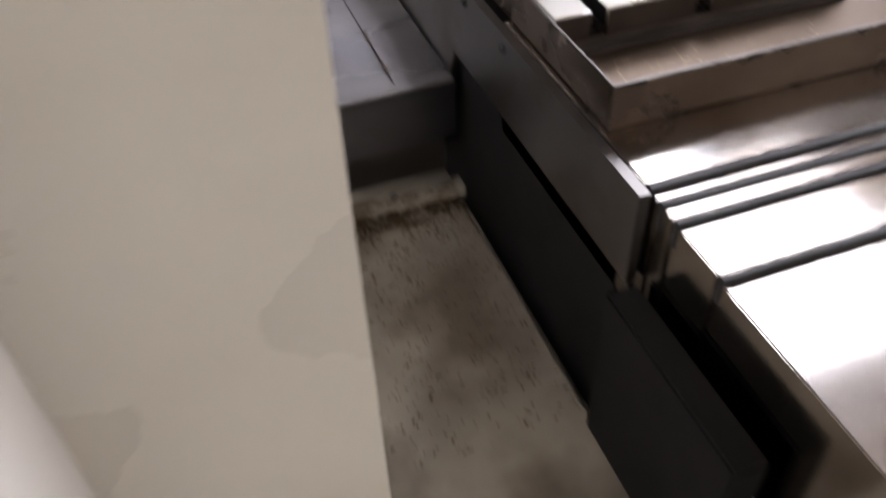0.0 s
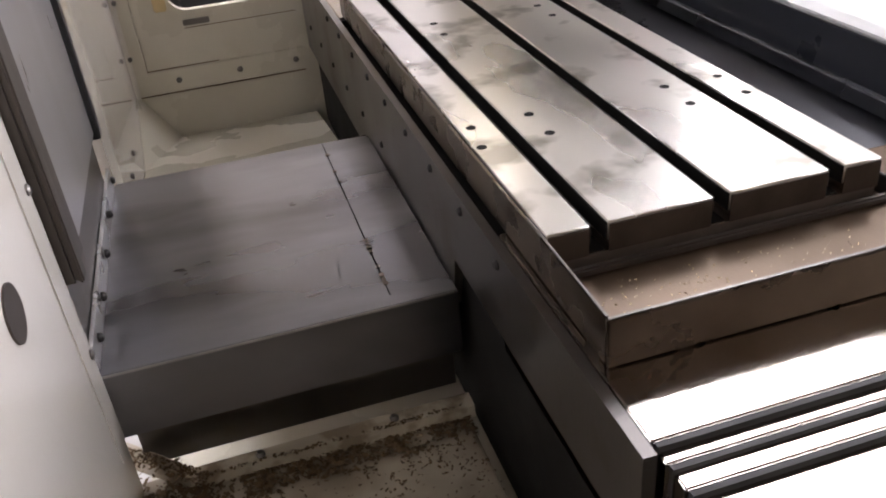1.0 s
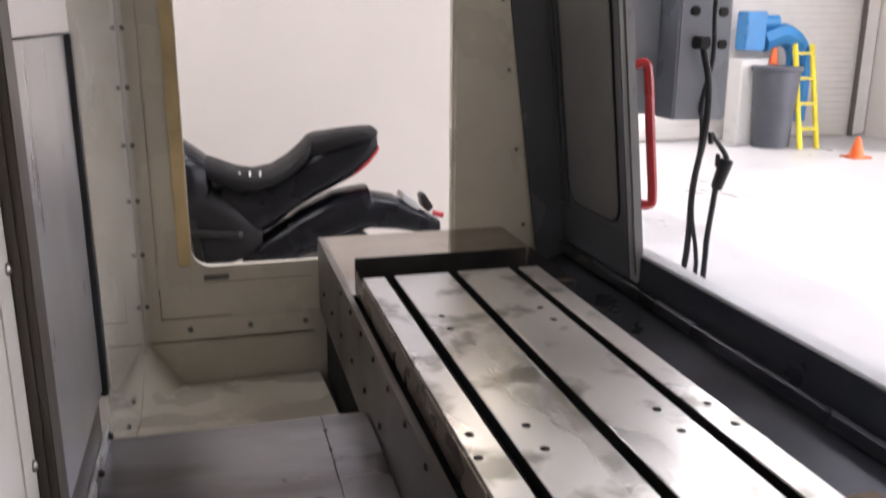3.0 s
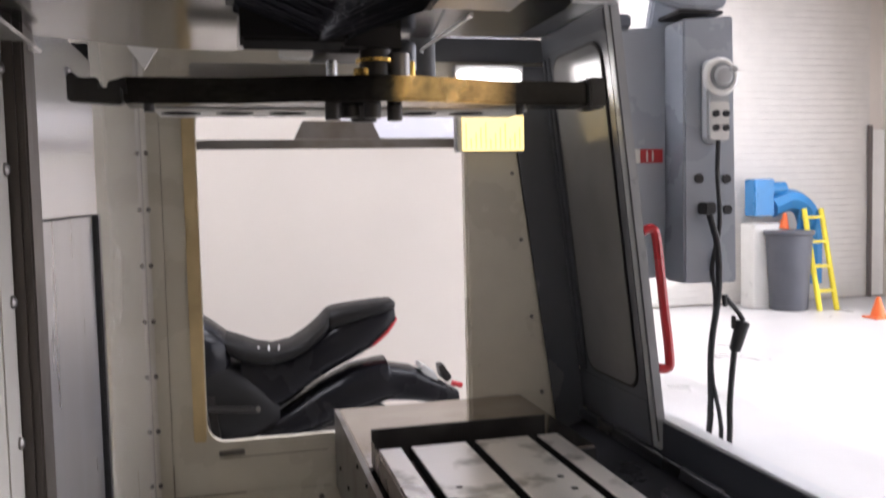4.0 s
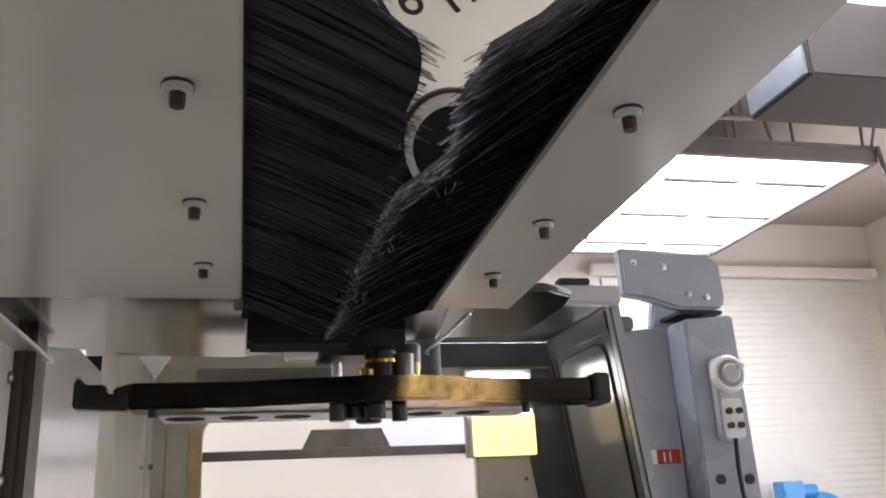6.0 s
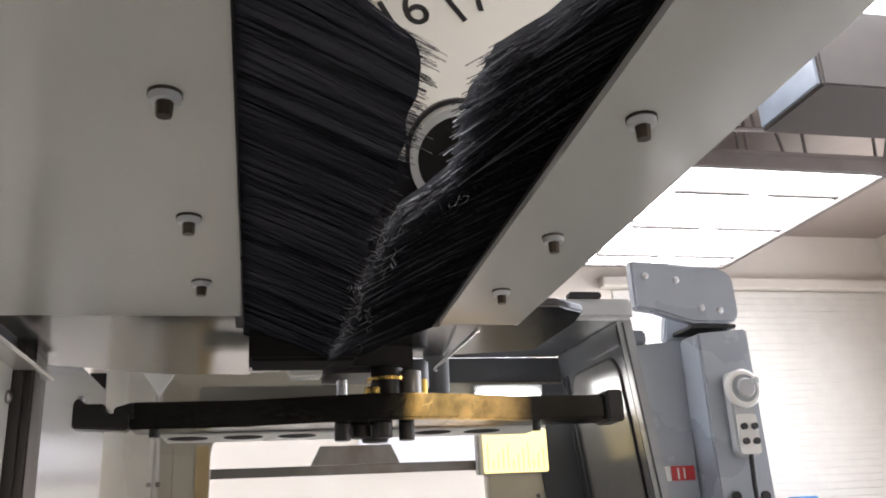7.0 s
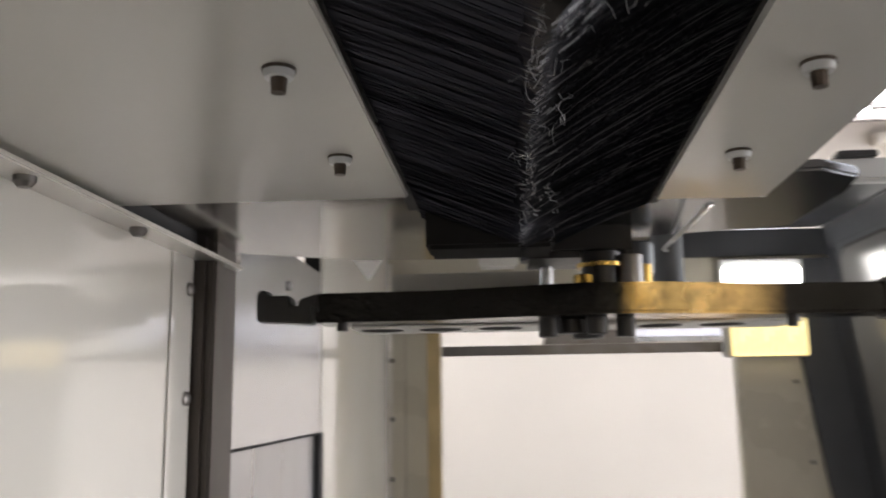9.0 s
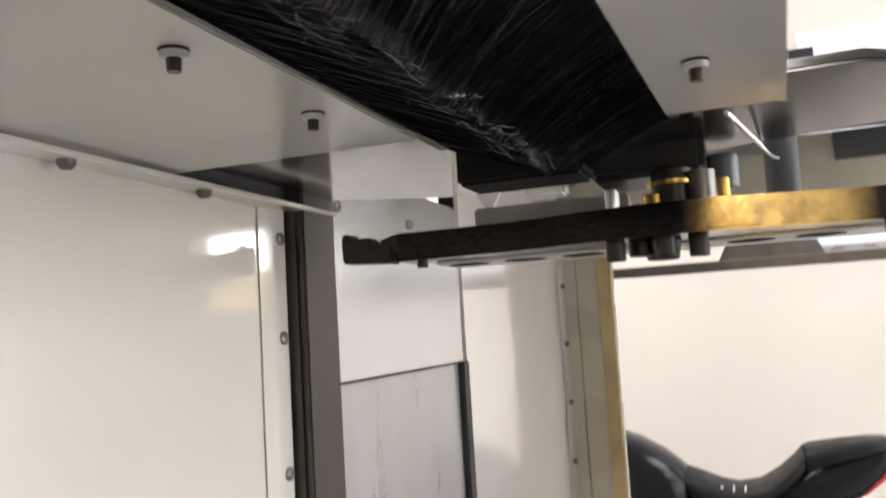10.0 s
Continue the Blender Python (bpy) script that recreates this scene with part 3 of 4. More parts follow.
part("tray_floor", B(-0.0605, 0.305, -0.0035, 0.965, 0.8505, 0.8525), TRAY, tray)
part("rim", B(-0.064, 0.376, -0.132, -0.127, 0.851, 0.897, r=0.001), TRAYRIM, tray)
part("rim", B(-0.064, -0.061, -0.1265, 0.9645, 0.851, 0.897, r=0.001), TRAYRIM, tray)
part("rim", B(0.372, 0.376, -0.1265, -0.004, 0.851, 0.880, r=0.001), TRAYRIM, tray)
part("rim", B(0.305, 0.309, -0.0035, 0.9645, 0.851, 0.874, r=0.001), BLACK, tray)
part("rim", B(-0.064, 0.292, 0.965, 0.970, 0.851, 0.920, r=0.001), BLACK, tray, "dark raised end rim")
# thin lighter strips along the top of the rim
part("rim_edge", B(-0.0635, 0.3755, -0.1308, -0.1272, 0.8973, 0.8985, r=0.0005), DULL, tray, "thin lighter strip along the top of the rim")
part("rim_edge", B(-0.0638, -0.0612, -0.126, 0.04, 0.8973, 0.8985, r=0.0005), DULL, tray, "thin lighter strip along the top of the rim")
rnd = random.Random(8)
vs, fs = [], []
for i in range(420):
    x, y = -0.06 + 0.30 * rnd.random() ** 1.5, -0.125 + 0.10 * rnd.random()
    s, r, k = 0.0004 + 0.0009 * rnd.random(), rnd.random() * 6.283, len(vs)
    c_, s_ = s * math.cos(r), s * math.sin(r)
    vs.extend([(x - c_, y - s_, 0.8529), (x + s_ * 0.5, y - c_ * 0.5, 0.8536), (x + c_, y + s_, 0.8531), (x - s_ * 0.5, y + c_ * 0.5, 0.8527)])
    fs.append((k, k + 1, k + 2, k + 3))
me = bpy.data.meshes.new("tray_chips")
me.from_pydata(vs, [], fs)
me.materials.append(BRASSCHIP)
fines = new("tray_chips", me)
fines.parent = tray
fines.matrix_parent_inverse = Matrix.Translation(-tray.location)
tagged(fines, "fine bright metal chips on the tray floor", kind="stuff")
part("drain_bar", B(-0.05, 0.30, -0.012, -0.004, 0.853, 0.862, r=0.002), BARBROWN, tray)

# ---- front of the enclosure ----
front = tagged(finish("wall_front", B(0.60, 0.625, -1.3, 1.44, 0.0, 0.86), GREY, False), "grey painted front wall with the door sill", "wall", kind="structure")
part("front_pan", prism(bmesh.new(), [(0.36, 0.70), (0.598, 0.775), (0.598, 0.70)], "y", -1.2, 1.438), SUMP, front, "dark wet steel front pan")
part("liner", B(0.590, 0.5995, -1.2, 1.438, 0.7845, 0.860), LINER, front, "dark inner face of the sill")
part("track", B(0.560, 0.572, -1.2, 1.438, 0.776, 0.802, r=0.002), TRACK, front, "bright aluminium door track")
part("channel", B(0.574, 0.5895, -1.2, 1.438, 0.776, 0.784), SUMP, front)
part("sill_cap", B(0.592, 0.63, -1.2, 1.44, 0.8605, 0.868, r=0.002), LIGHTGREY, front, "pale sill edge")

door = thing("machine_door", (0.55, 1.2, 0.79), "grey sliding machine door with a red handle, open", "door")


def slanted(y0, y1, z0, z1, o0, o1, r=0.003):
    bm = bmesh.new()
    pts = [(front_x(z0, o0), z0), (front_x(z0, o1), z0), (front_x(z1, o1), z1), (front_x(z1, o0), z1)]
    prism(bm, pts, "y", y0, y1)
    return soften(bm, r) if r else bm


part("door_edge", slanted(1.03, 1.055, 0.80, 1.765, -0.010, 0.015), EDGEGREY, door, "grey leading edge")
part("edge_seam", slanted(1.0285, 1.0298, 0.82, 1.755, -0.0095, -0.0065, 0), RUBBER, door, "black rubber edge seal")
part("door_skin", slanted(1.0555, 1.436, 0.80, 1.765, -0.0085, 0.013), DOORPAINT, door)
part("bottom_rail", slanted(1.056, 1.436, 0.80, 0.905, -0.0125, -0.009), DOORPAINT, door)
part("top_rail", slanted(1.056, 1.436, 1.71, 1.757, -0.0125, -0.009), DOORPAINT, door)
for y0, y1 in ((1.385, 1.396), (1.412, 1.424)):
    part("stile_fold", slanted(y0, y1, 0.91, 1.705, -0.0165, -0.009, 0.002), DOORPAINT, door, "folded dark stile")


def slanted_round(y0, y1, z0, z1, r, o0, o1):
    """A plate with rounded corners that lies along the leaning door."""
    bm = prism(bmesh.new(), rounded(y0, y1, z0, z1, r), "x", 0.0, 1.0)
    for v in bm.verts:
        v.co.x = front_x(v.co.z, o0 if v.co.x < 0.5 else o1)
    return bm


part("window_gasket", slanted_round(1.088, 1.372, 0.918, 1.70, 0.05, -0.0118, -0.009), SLOT, door, "black rubber window gasket")
part("window_pane", slanted_round(1.094, 1.366, 0.924, 1.694, 0.045, -0.0128, -0.0119), PANE, door, "dark scratched window pane")
hx, hy = 0.014, 1.04
tube("handle", bend([(front_x(1.28, hx), hy, 1.28), (front_x(1.28, hx + 0.022), hy - 0.0, 1.285), (front_x(1.26, hx + 0.032), hy, 1.262), (front_x(1.12, hx + 0.032), hy, 1.12), (front_x(1.0, hx + 0.032), hy, 1.0), (front_x(0.975, hx + 0.022), hy, 0.978), (front_x(0.975, hx), hy, 0.98)]), 0.011, RED, door, "bent red grab handle")
part("top_panel", B(0.09, 0.476, 1.424, 1.4395, 1.698, 1.757, r=0.001), DOORPAINT, wall_far, "dark panel above the work lamp")
part("corner_panel", prism(bmesh.new(), [(0.502, 0.74), (0.58, 0.74), (0.487, 1.69), (0.371, 1.69)], "y", 1.424, 1.4285), DOORPAINT, wall_far, "dark grey corner panel")

head = tagged(finish("door_header", B(-0.30, 0.488, 1.0, 1.03, 1.758, 1.80, r=0.006), LIGHTGREY), "pale grey door header beam", "beam", kind="structure")
part("clip", B(0.35, 0.42, 1.0, 1.03, 1.8005, 1.815, r=0.003), RUBBER, head, "black rubber stop")
roof = tagged(finish("roof_panel", B(-0.53, 0.47, 1.031, 1.44, 1.762, 1.772), SUMP, False), "dark steel roof panel at the end of the enclosure", "roof", kind="structure")

# ---- tool changer ----
tc_ob = thing("tool_changer", (-0.2, -0.2, 1.45), "overhead tool changer with white panels and black brush seal", "tool changer")
part("bottom_panel", B(-0.497, -0.300, -1.1, 0.042, 1.523, 1.527, r=0.001), PANEL, tc_ob, "white bottom panel")
part("bottom_panel", prism(bmesh.new(), [(-0.144, 0.050), (-0.077, 0.050), (-0.123, -1.1), (-0.190, -1.1)], "z", 1.519, 1.523), PANEL, tc_ob, "narrow white bottom panel")
part("side_panel", prism(bmesh.new(), [(-0.0805, 0.050), (-0.077, 0.050), (-0.123, -1.1), (-0.1265, -1.1)], "z", 1.5235, 1.60), PANEL, tc_ob)
part("side_panel", B(-0.53, -0.4975, -1.1, 0.042, 1.5305, 1.70), PANEL, tc_ob)
part("base_plate", prism(bmesh.new(), [(-0.468, 0.03), (-0.296, 0.03), (-0.296, 0.352), (-0.38, 0.345), (-0.488, 0.285), (-0.488, 0.06)], "z", 1.533, 1.537), GLOSSPLATE, tc_ob, "glossy steel base plate")
# near-black block put in for the shade of the gap
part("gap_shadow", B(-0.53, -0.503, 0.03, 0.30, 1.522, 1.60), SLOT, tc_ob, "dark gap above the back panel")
part("base_plate", soften(prism(bmesh.new(), [(-0.296, 0.352), (-0.296, 0.16), (-0.148, 0.16), (-0.148, 0.078), (-0.03, 0.078), (0.002, 0.10), (0.01, 0.14), (0.01, 0.27), (-0.10, 0.30), (-0.296, 0.40)], "z", 1.542, 1.55), 0.002), DARKPLATE, tc_ob, "glossy steel base plate")
part("gusset", prism(bmesh.new(), [(-0.438, 1.580), (-0.396, 1.580), (-0.416, 1.548)], "y", 0.60, 0.604), WHITE, tc_ob, "white triangular gusset")
part("crossbar", B(-0.345, -0.20, 0.30, 0.32, 1.494, 1.512, r=0.002), PANEL, tc_ob, "pale crossbar behind the arm")
part("seal_end", B(-0.295, -0.205, 0.10, 0.15, 1.500, 1.532, r=0.003), SLOT, tc_ob, "black seal end block")
part("bracket", B(-0.260, -0.230, 0.16, 0.18, 1.496, 1.510, r=0.002), WHITE, tc_ob, "small white bracket")
for x, y, z in ((-0.325, -0.054, 1.523), (-0.325, -0.175, 1.523), (-0.325, -0.308, 1.523), (-0.325, -0.44, 1.523), (-0.1215, -0.054, 1.519), (-0.1235, -0.170, 1.519), (-0.137, -0.318, 1.519), (-0.142, -0.44, 1.519)):
    s = part("screw", R((x, y, z - 0.0012), (x, y, z - 0.0040), 0.0062, 0.0055, seg=20), LIGHTGREY, tc_ob, "socket screw on a pale washer")
    # dark ring draws the shade between washer and panel
    part("gasket", R((x, y, z + 0.0005), (x, y, z - 0.0013), 0.0066, seg=20), TIPBROWN, s, "dark ring drawn for the shade under the washer")
    part("screw_tip", R((x, y, z - 0.0039), (x, y, z - 0.0098), 0.0034, 0.0030, seg=8), TIPBROWN, s, "brown hexagon tip")

# the carousel above the slot
disc = part("number_disc", R((-0.10, 0.02, 1.985), (-0.10, 0.03, 1.985), 0.34, seg=96), WHITE, tc_ob, "white carousel disc with pocket numbers")
for txt, x, z, turn in (("16", -0.171, 1.788, 28), ("17", -0.113, 1.806, 36), ("18", -0.056, 1.836, 44)):
    fc = bpy.data.curves.new("number", "FONT")
    fc.body, fc.size, fc.align_x, fc.align_y, fc.extrude = txt, 0.05, "CENTER", "CENTER", 0.0003
    fo = new("number", fc)
    fo.data.materials.append(MARK)
    fo.parent = disc
    fo.matrix_basis = pose(x, 0.019, z, 90, 0, 0) @ pose(0, 0, 0, 0, 0, turn)
# black plate added so that no brightness shows through the brush slit
part("dark_gap_plate", B(-0.498, -0.10, 0.046, 0.05, 1.5515, 2.33), BLACK, tc_ob, "black plate added behind the disc to keep the gap dark")
axis = Vector((-0.16, -0.82, -0.52)).normalized()
c0 = Vector((-0.138, -0.03, 1.630))
ring = bmesh.new()
n, q = 40, axis.to_track_quat("Z", "Y")
loops = [[ring.verts.new(c0 + q @ Vector((r * math.cos(2 * math.pi * k / n), r * math.sin(2 * math.pi * k / n), z))) for k in range(n)] for r, z in ((0.034, 0.012), (0.040, 0.012), (0.040, -0.03), (0.034, -0.03))]
for i in range(4):
    u, v = loops[i], loops[(i + 1) % 4]
    for k in range(n):
        ring.faces.new((u[k], u[(k + 1) % n], v[(k + 1) % n], v[k]))
bmesh.ops.recalc_face_normals(ring, faces=ring.faces)
part("pocket_ring", ring, LIGHTGREY, tc_ob, "grey tool pocket ring")
part("pocket", R(c0 - axis * 0.03, c0 + axis * 0.004, 0.0338, seg=32), BLACK, tc_ob, "black tool pocket")
part("pocket_rim", R(c0 - axis * 0.05, c0 - axis * 0.031, 0.0435, seg=36), RUBBER, tc_ob, "black rubber pocket rim")


LEFT_EDGE = [(-0.472, -0.2969), (-0.396, -0.2565), (-0.375, -0.2358), (-0.338, -0.2324), (-0.257, -0.2302), (0.087, -0.2285)]
RIGHT_EDGE = [(-0.472, -0.1782), (-0.399, -0.204), (-0.373, -0.2178), (-0.343, -0.2186), (-0.3, -0.2126), (-0.265, -0.2135), (-0.244, -0.2203), (-0.214, -0.2268), (0.087, -0.2268)]


def slit(y, side):
    """The inner edge of the brush seal, frayed and pushed open at the near end."""
    rows = LEFT_EDGE if side < 0 else RIGHT_EDGE
    y = min(max(y, LEFT_EDGE[0][0]), LEFT_EDGE[-1][0])
    for (y0, x0), (y1, x1) in zip(rows, rows[1:]):
        if y <= y1:
            break
    return x0 + (x1 - x0) * (y - y0) / (y1 - y0) + 0.0012 * math.sin(y * 61) + 0.001 * math.sin(y * 177 + 1)


def root(y, side):
    """The panel's edge, in which the bristles are held."""
    return (-0.300, 1.5275) if side < 0 else (-0.144 + 0.04 * (y - 0.05), 1.5235)


def bristles(name, side, count, seed, mat, label, long=1.0, lean=0.35, width=0.0008, y_far=0.13):
    rnd = random.Random(seed)
    vs, fs = [], []
    for i in range(count):
        y = -1.0 + (1.0 + y_far) * rnd.random()
        x_root, z_root = root(y, side)
        reach = abs(slit(y, side) - x_root)
        dy = lean * reach * (0.6 + 0.8 * rnd.random())
        end = slit(y + dy, side) + rnd.gauss(0, 0.0016) + side * 0.001
        dx = (end - x_root) * (long if rnd.random() < 0.98 else long * 1.04)
        z0 = z_root + 0.005 * rnd.random()
        drop = 1.503 - z_root + 0.003 - 0.008 * rnd.random()
        w = width * (0.5 + rnd.random())
        b = len(vs)
        for k in range(4):
            u = k / 3
            ww = w * (1 - 0.6 * u)
            px, py, pz = x_root + dx * u, y + dy * u * (0.6 + 0.4 * u), z0 + drop * u
            vs.extend([(px, py - ww, pz), (px, py + ww, pz + 0.0006)])
        for k in range(3):
            fs.append((b + 2 * k, b + 2 * k + 1, b + 2 * k + 3, b + 2 * k + 2))
    me = bpy.data.meshes.new(name)
    me.from_pydata(vs, [], fs)
    me.materials.append(mat)
    ob = new(name, me)
    ob.parent = tc_ob
    ob.matrix_parent_inverse = Matrix.Translation((0.2, 0.2, -1.45))
    return tagged(ob, label, kind="stuff")


bristles("brush_strip", -1, 2500, 1, BRUSH_DENSE, "black nylon brush seal bristles", lean=0.1)
bristles("brush_strip", 1, 7000, 2, BRUSH, "black nylon brush seal bristles", lean=0.9, y_far=0.08)
# frayed strands whose grey puts the highlights of black bristles into the colour
bristles("brush_fray", 1, 900, 3, BRUSH_TIP, "frayed bristles, highlights in their grey colour", 1.01, lean=0.95, width=0.0003, y_far=0.08)
bristles("brush_fray", -1, 160, 5, BRUSH_TIP, "frayed bristles, highlights in their grey colour", 1.05, lean=0.2, width=0.00035)
part("brush_holder", B(-0.306, -0.299, -1.1, 0.10, 1.5275, 1.5385), BLACK, tc_ob)
part("brush_holder", prism(bmesh.new(), [(-0.1445, 0.08), (-0.138, 0.08), (-0.184, -1.1), (-0.1905, -1.1)], "z", 1.5235, 1.535), BLACK, tc_ob)
# loose swarf caught along the slit
rnd = random.Random(21)
for i in range(80):
    y = -0.29 + 0.33 * rnd.random()
    x = slit(y, -1) + rnd.gauss(0.001, 0.0016) if i % 2 else slit(y, 1) + rnd.gauss(0.006, 0.006) + 0.05 * max(0, y + 0.02)
    p = Vector((x, y, 1.4985 - 0.003 * rnd.random()))
    pts = [p]
    for k in range(3):
        p = p + Vector((rnd.gauss(0, 0.0016), rnd.gauss(0.004, 0.004), rnd.gauss(0, 0.001)))
        pts.append(p)
    tube("swarf", bend(pts, 2), 0.00005 + 0.00010 * rnd.random(), SWARF, tc_ob, "curled grey swarf")
for side in (-1, 1):
    bm = bmesh.new()
    ys = [-1.05 + 0.01 * k for k in range(119 if side < 0 else 112)]
    rows = [(bm.verts.new((root(y, side)[0], y, root(y, side)[1] + (0.0012 if side < 0 else 0.006))), bm.verts.new((slit(y, side) + side * 0.004, y, 1.5045 if side < 0 else 1.511))) for y in ys]
    for u, v in zip(rows, rows[1:]):
        bm.faces.new((u[0], u[1], v[1], v[0]))
    ext = bmesh.ops.extrude_face_region(bm, geom=bm.faces[:])
    bmesh.ops.translate(bm, vec=(0, 0, 0.004), verts=[g for g in ext["geom"] if isinstance(g, bmesh.types.BMVert)])
    bmesh.ops.recalc_face_normals(bm, faces=bm.faces)
    part("brush_backing", bm, BRUSH_DENSE if side < 0 else BRUSH, tc_ob, "dense black brush backing", smooth=False)

# the double-ended exchange arm
arm = thing("tool_change_arm", (-0.18, 0.24, 1.46), "black double-ended tool change arm, golden lamp glint in its colour", "tool arm")
AY = 0.262
pts = [(-0.405, -0.024), (-0.30, -0.026), (-0.23, -0.045), (-0.18, -0.058), (-0.12, -0.054), (-0.06, -0.038), (-0.03, -0.026), (0.05, -0.022), (0.085, -0.022),
       (0.085, 0.022), (0.05, 0.024), (-0.03, 0.028), (-0.10, 0.05), (-0.18, 0.058), (-0.26, 0.046), (-0.32, 0.028), (-0.405, 0.024)]
bm = prism(bmesh.new(), [(x, AY + y) for x, y in pts], "z", 1.4625, 1.488)
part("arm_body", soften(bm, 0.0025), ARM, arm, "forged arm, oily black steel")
part("jaw", soften(prism(bmesh.new(), [(-0.453, 1.489), (-0.447, 1.492), (-0.443, 1.486), (-0.425, 1.486), (-0.423, 1.477), (-0.404, 1.477), (-0.404, 1.461), (-0.453, 1.464)], "y", AY - 0.03, AY - 0.008), 0.0015), BLACK, arm, "black gripper jaw")
part("jaw", soften(prism(bmesh.new(), [(-0.418, 1.474), (-0.418, 1.483), (-0.40, 1.488), (-0.398, 1.470)], "y", AY - 0.025, AY + 0.025), 0.0015), BLACK, arm, "black gripper jaw")
part("jaw", B(0.074, 0.092, AY - 0.03, AY + 0.012, 1.459, 1.492, r=0.002), BLACK, arm, "black gripper jaw")
part("plunger", R((-0.382, AY - 0.01, 1.4625), (-0.382, AY - 0.01, 1.456), 0.005), BLACK, arm)
part("plunger", R((0.0, AY - 0.01, 1.4625), (0.0, AY - 0.01, 1.453), 0.0045), BLACK, arm)
part("cover_plate", B(-0.38, 0.02, AY + 0.02, AY + 0.09, 1.4600, 1.4622, r=0.0008), WHITE, arm, "pale plate behind the arm")
# flat dark discs stand for the shade of the round holes
for x in (-0.355, -0.30, -0.245, -0.10, -0.045):
    part("lightening_hole", R((x, AY + 0.045, 1.4597), (x, AY + 0.045, 1.4603), 0.02, seg=20), SLOT, arm, "dark round hole")
for x, y, z0, z1, r, m in ((-0.205, -0.03, 1.446, 1.4625, 0.008, BLACK), (-0.185, -0.01, 1.45, 1.4625, 0.012, BLACK), (-0.165, -0.03, 1.448, 1.4625, 0.009, BLACK),
                           (-0.14, -0.02, 1.446, 1.4625, 0.008, BLACK), (-0.205, -0.03, 1.488, 1.505, 0.006, ALU), (-0.172, -0.02, 1.488, 1.499, 0.010, BRASS),
                           (-0.134, -0.02, 1.488, 1.515, 0.011, DULL), (-0.118, 0.0, 1.488, 1.51, 0.005, BRASS)):
    part("stud", R((x, AY + y, z0), (x, AY + y, z1), r, seg=20, bevel=0.0008), m, arm)
part("post", R((-0.063, 0.445, 1.49), (-0.063, 0.445, 1.66), 0.0165, seg=28), POSTGREY, arm, "dark grey drive post")
part("drum", R((-0.158, AY - 0.015, 1.488), (-0.158, AY - 0.015, 1.520), 0.0165, seg=28, bevel=0.002), BLACK, arm, "black bearing drum")
part("drum_flange", R((-0.158, AY - 0.015, 1.505), (-0.158, AY - 0.015, 1.5085), 0.0205, seg=28), BRASS, arm, "brass drum flange")
part("drum", R((-0.118, 0.295, 1.504), (-0.118, 0.295, 1.535), 0.0135, seg=28, bevel=0.002), DARKGREY, arm, "grey bearing drum")
part("boss", R((-0.17, AY - 0.005, 1.446), (-0.17, AY - 0.005, 1.4625), 0.013, 0.016, seg=32, bevel=0.001), BLACK, arm, "black hub boss")
part("hub_housing", B(-0.225, -0.13, AY - 0.02, AY + 0.06, 1.515, 1.57, r=0.006), BLACK, arm, "dark hub housing")
# thin bright tube drawn for a sheet edge that catches the light
tube("lit_edge_line", bend([(-0.110, 0.053, 1.5165), (-0.092, 0.22, 1.531), (-0.074, 0.40, 1.547), (-0.066, 0.43, 1.549)], 4), 0.0016, ALU, tc_ob, "thin bright line drawn for a lit sheet edge")
# thin bright strip along the end of the narrow panel
part("panel_edge", B(-0.110, -0.077, 0.0504, 0.0516, 1.5188, 1.5212), ALU, tc_ob, "bright strip along the panel end")

# ---- control pendant ----
pend = thing("control_pendant", (0.83, 1.35, 1.15), "grey control pendant seen from behind, hung on an arm", "control panel")
PY = 1.30
part("cabinet", soften(prism(bmesh.new(), [(0.62, 1.14), (0.962, 1.13), (0.955, 1.81), (0.63, 1.78)], "y", PY + 0.10, PY + 0.24), 0.008), GREY, pend)
part("back_cover", soften(prism(bmesh.new(), [(0.800, 1.13), (0.950, 1.127), (0.940, 1.805), (0.800, 1.793)], "y", PY, PY + 0.10), 0.005), GREY, pend, "raised grey back cover")
part("side_door", soften(prism(bmesh.new(), [(0.66, 1.30), (0.796, 1.30), (0.796, 1.56), (0.67, 1.56)], "y", PY + 0.085, PY + 0.10), 0.003), GREY, pend)
part("hanger_arm", soften(prism(bmesh.new(), [(0.646, 1.987), (0.905, 1.968), (0.93, 1.945), (0.933, 1.845), (0.915, 1.823), (0.80, 1.823), (0.70, 1.852), (0.646, 1.86)], "y", PY + 0.01, PY + 0.045), 0.006), GREY, pend, "grey hanger bracket with bolts")
part("hanger_arm", soften(prism(bmesh.new(), [(0.80, 1.93), (0.925, 1.925), (0.925, 1.80), (0.775, 1.80)], "y", PY + 0.13, PY + 0.16), 0.005), GREY, pend, "rear grey hanger plate")
# black block drawn for the shade in the gap below the bracket
part("hanger_gap_shade", B(0.80, 0.925, PY + 0.02, PY + 0.13, 1.812, 1.822, r=0.002), RUBBER, pend, "dark gap under the hanger")
part("cable_boss", B(0.665, 0.705, PY + 0.09, PY + 0.13, 1.785, 1.822, r=0.006), DARKGREY, pend, "dark cable boss")
for x, z in ((0.682, 1.945), (0.765, 1.935), (0.828, 1.862), (0.878, 1.855)):
    bolt(pend, (x, PY + 0.01, z), (0, -1, 0), 0.009, 0.006, ALU)
hw = part("handwheel_body", soften(prism(bmesh.new(), rounded(0.846, 0.908, 1.483, 1.69, 0.02), "y", PY - 0.035, PY - 0.001), 0.006), LIGHTGREY, pend, "grey handwheel box")
part("handwheel", R((0.874, PY - 0.055, 1.645), (0.874, PY - 0.034, 1.645), 0.047, seg=36, bevel=0.006), WHITE, hw, "round white handwheel")
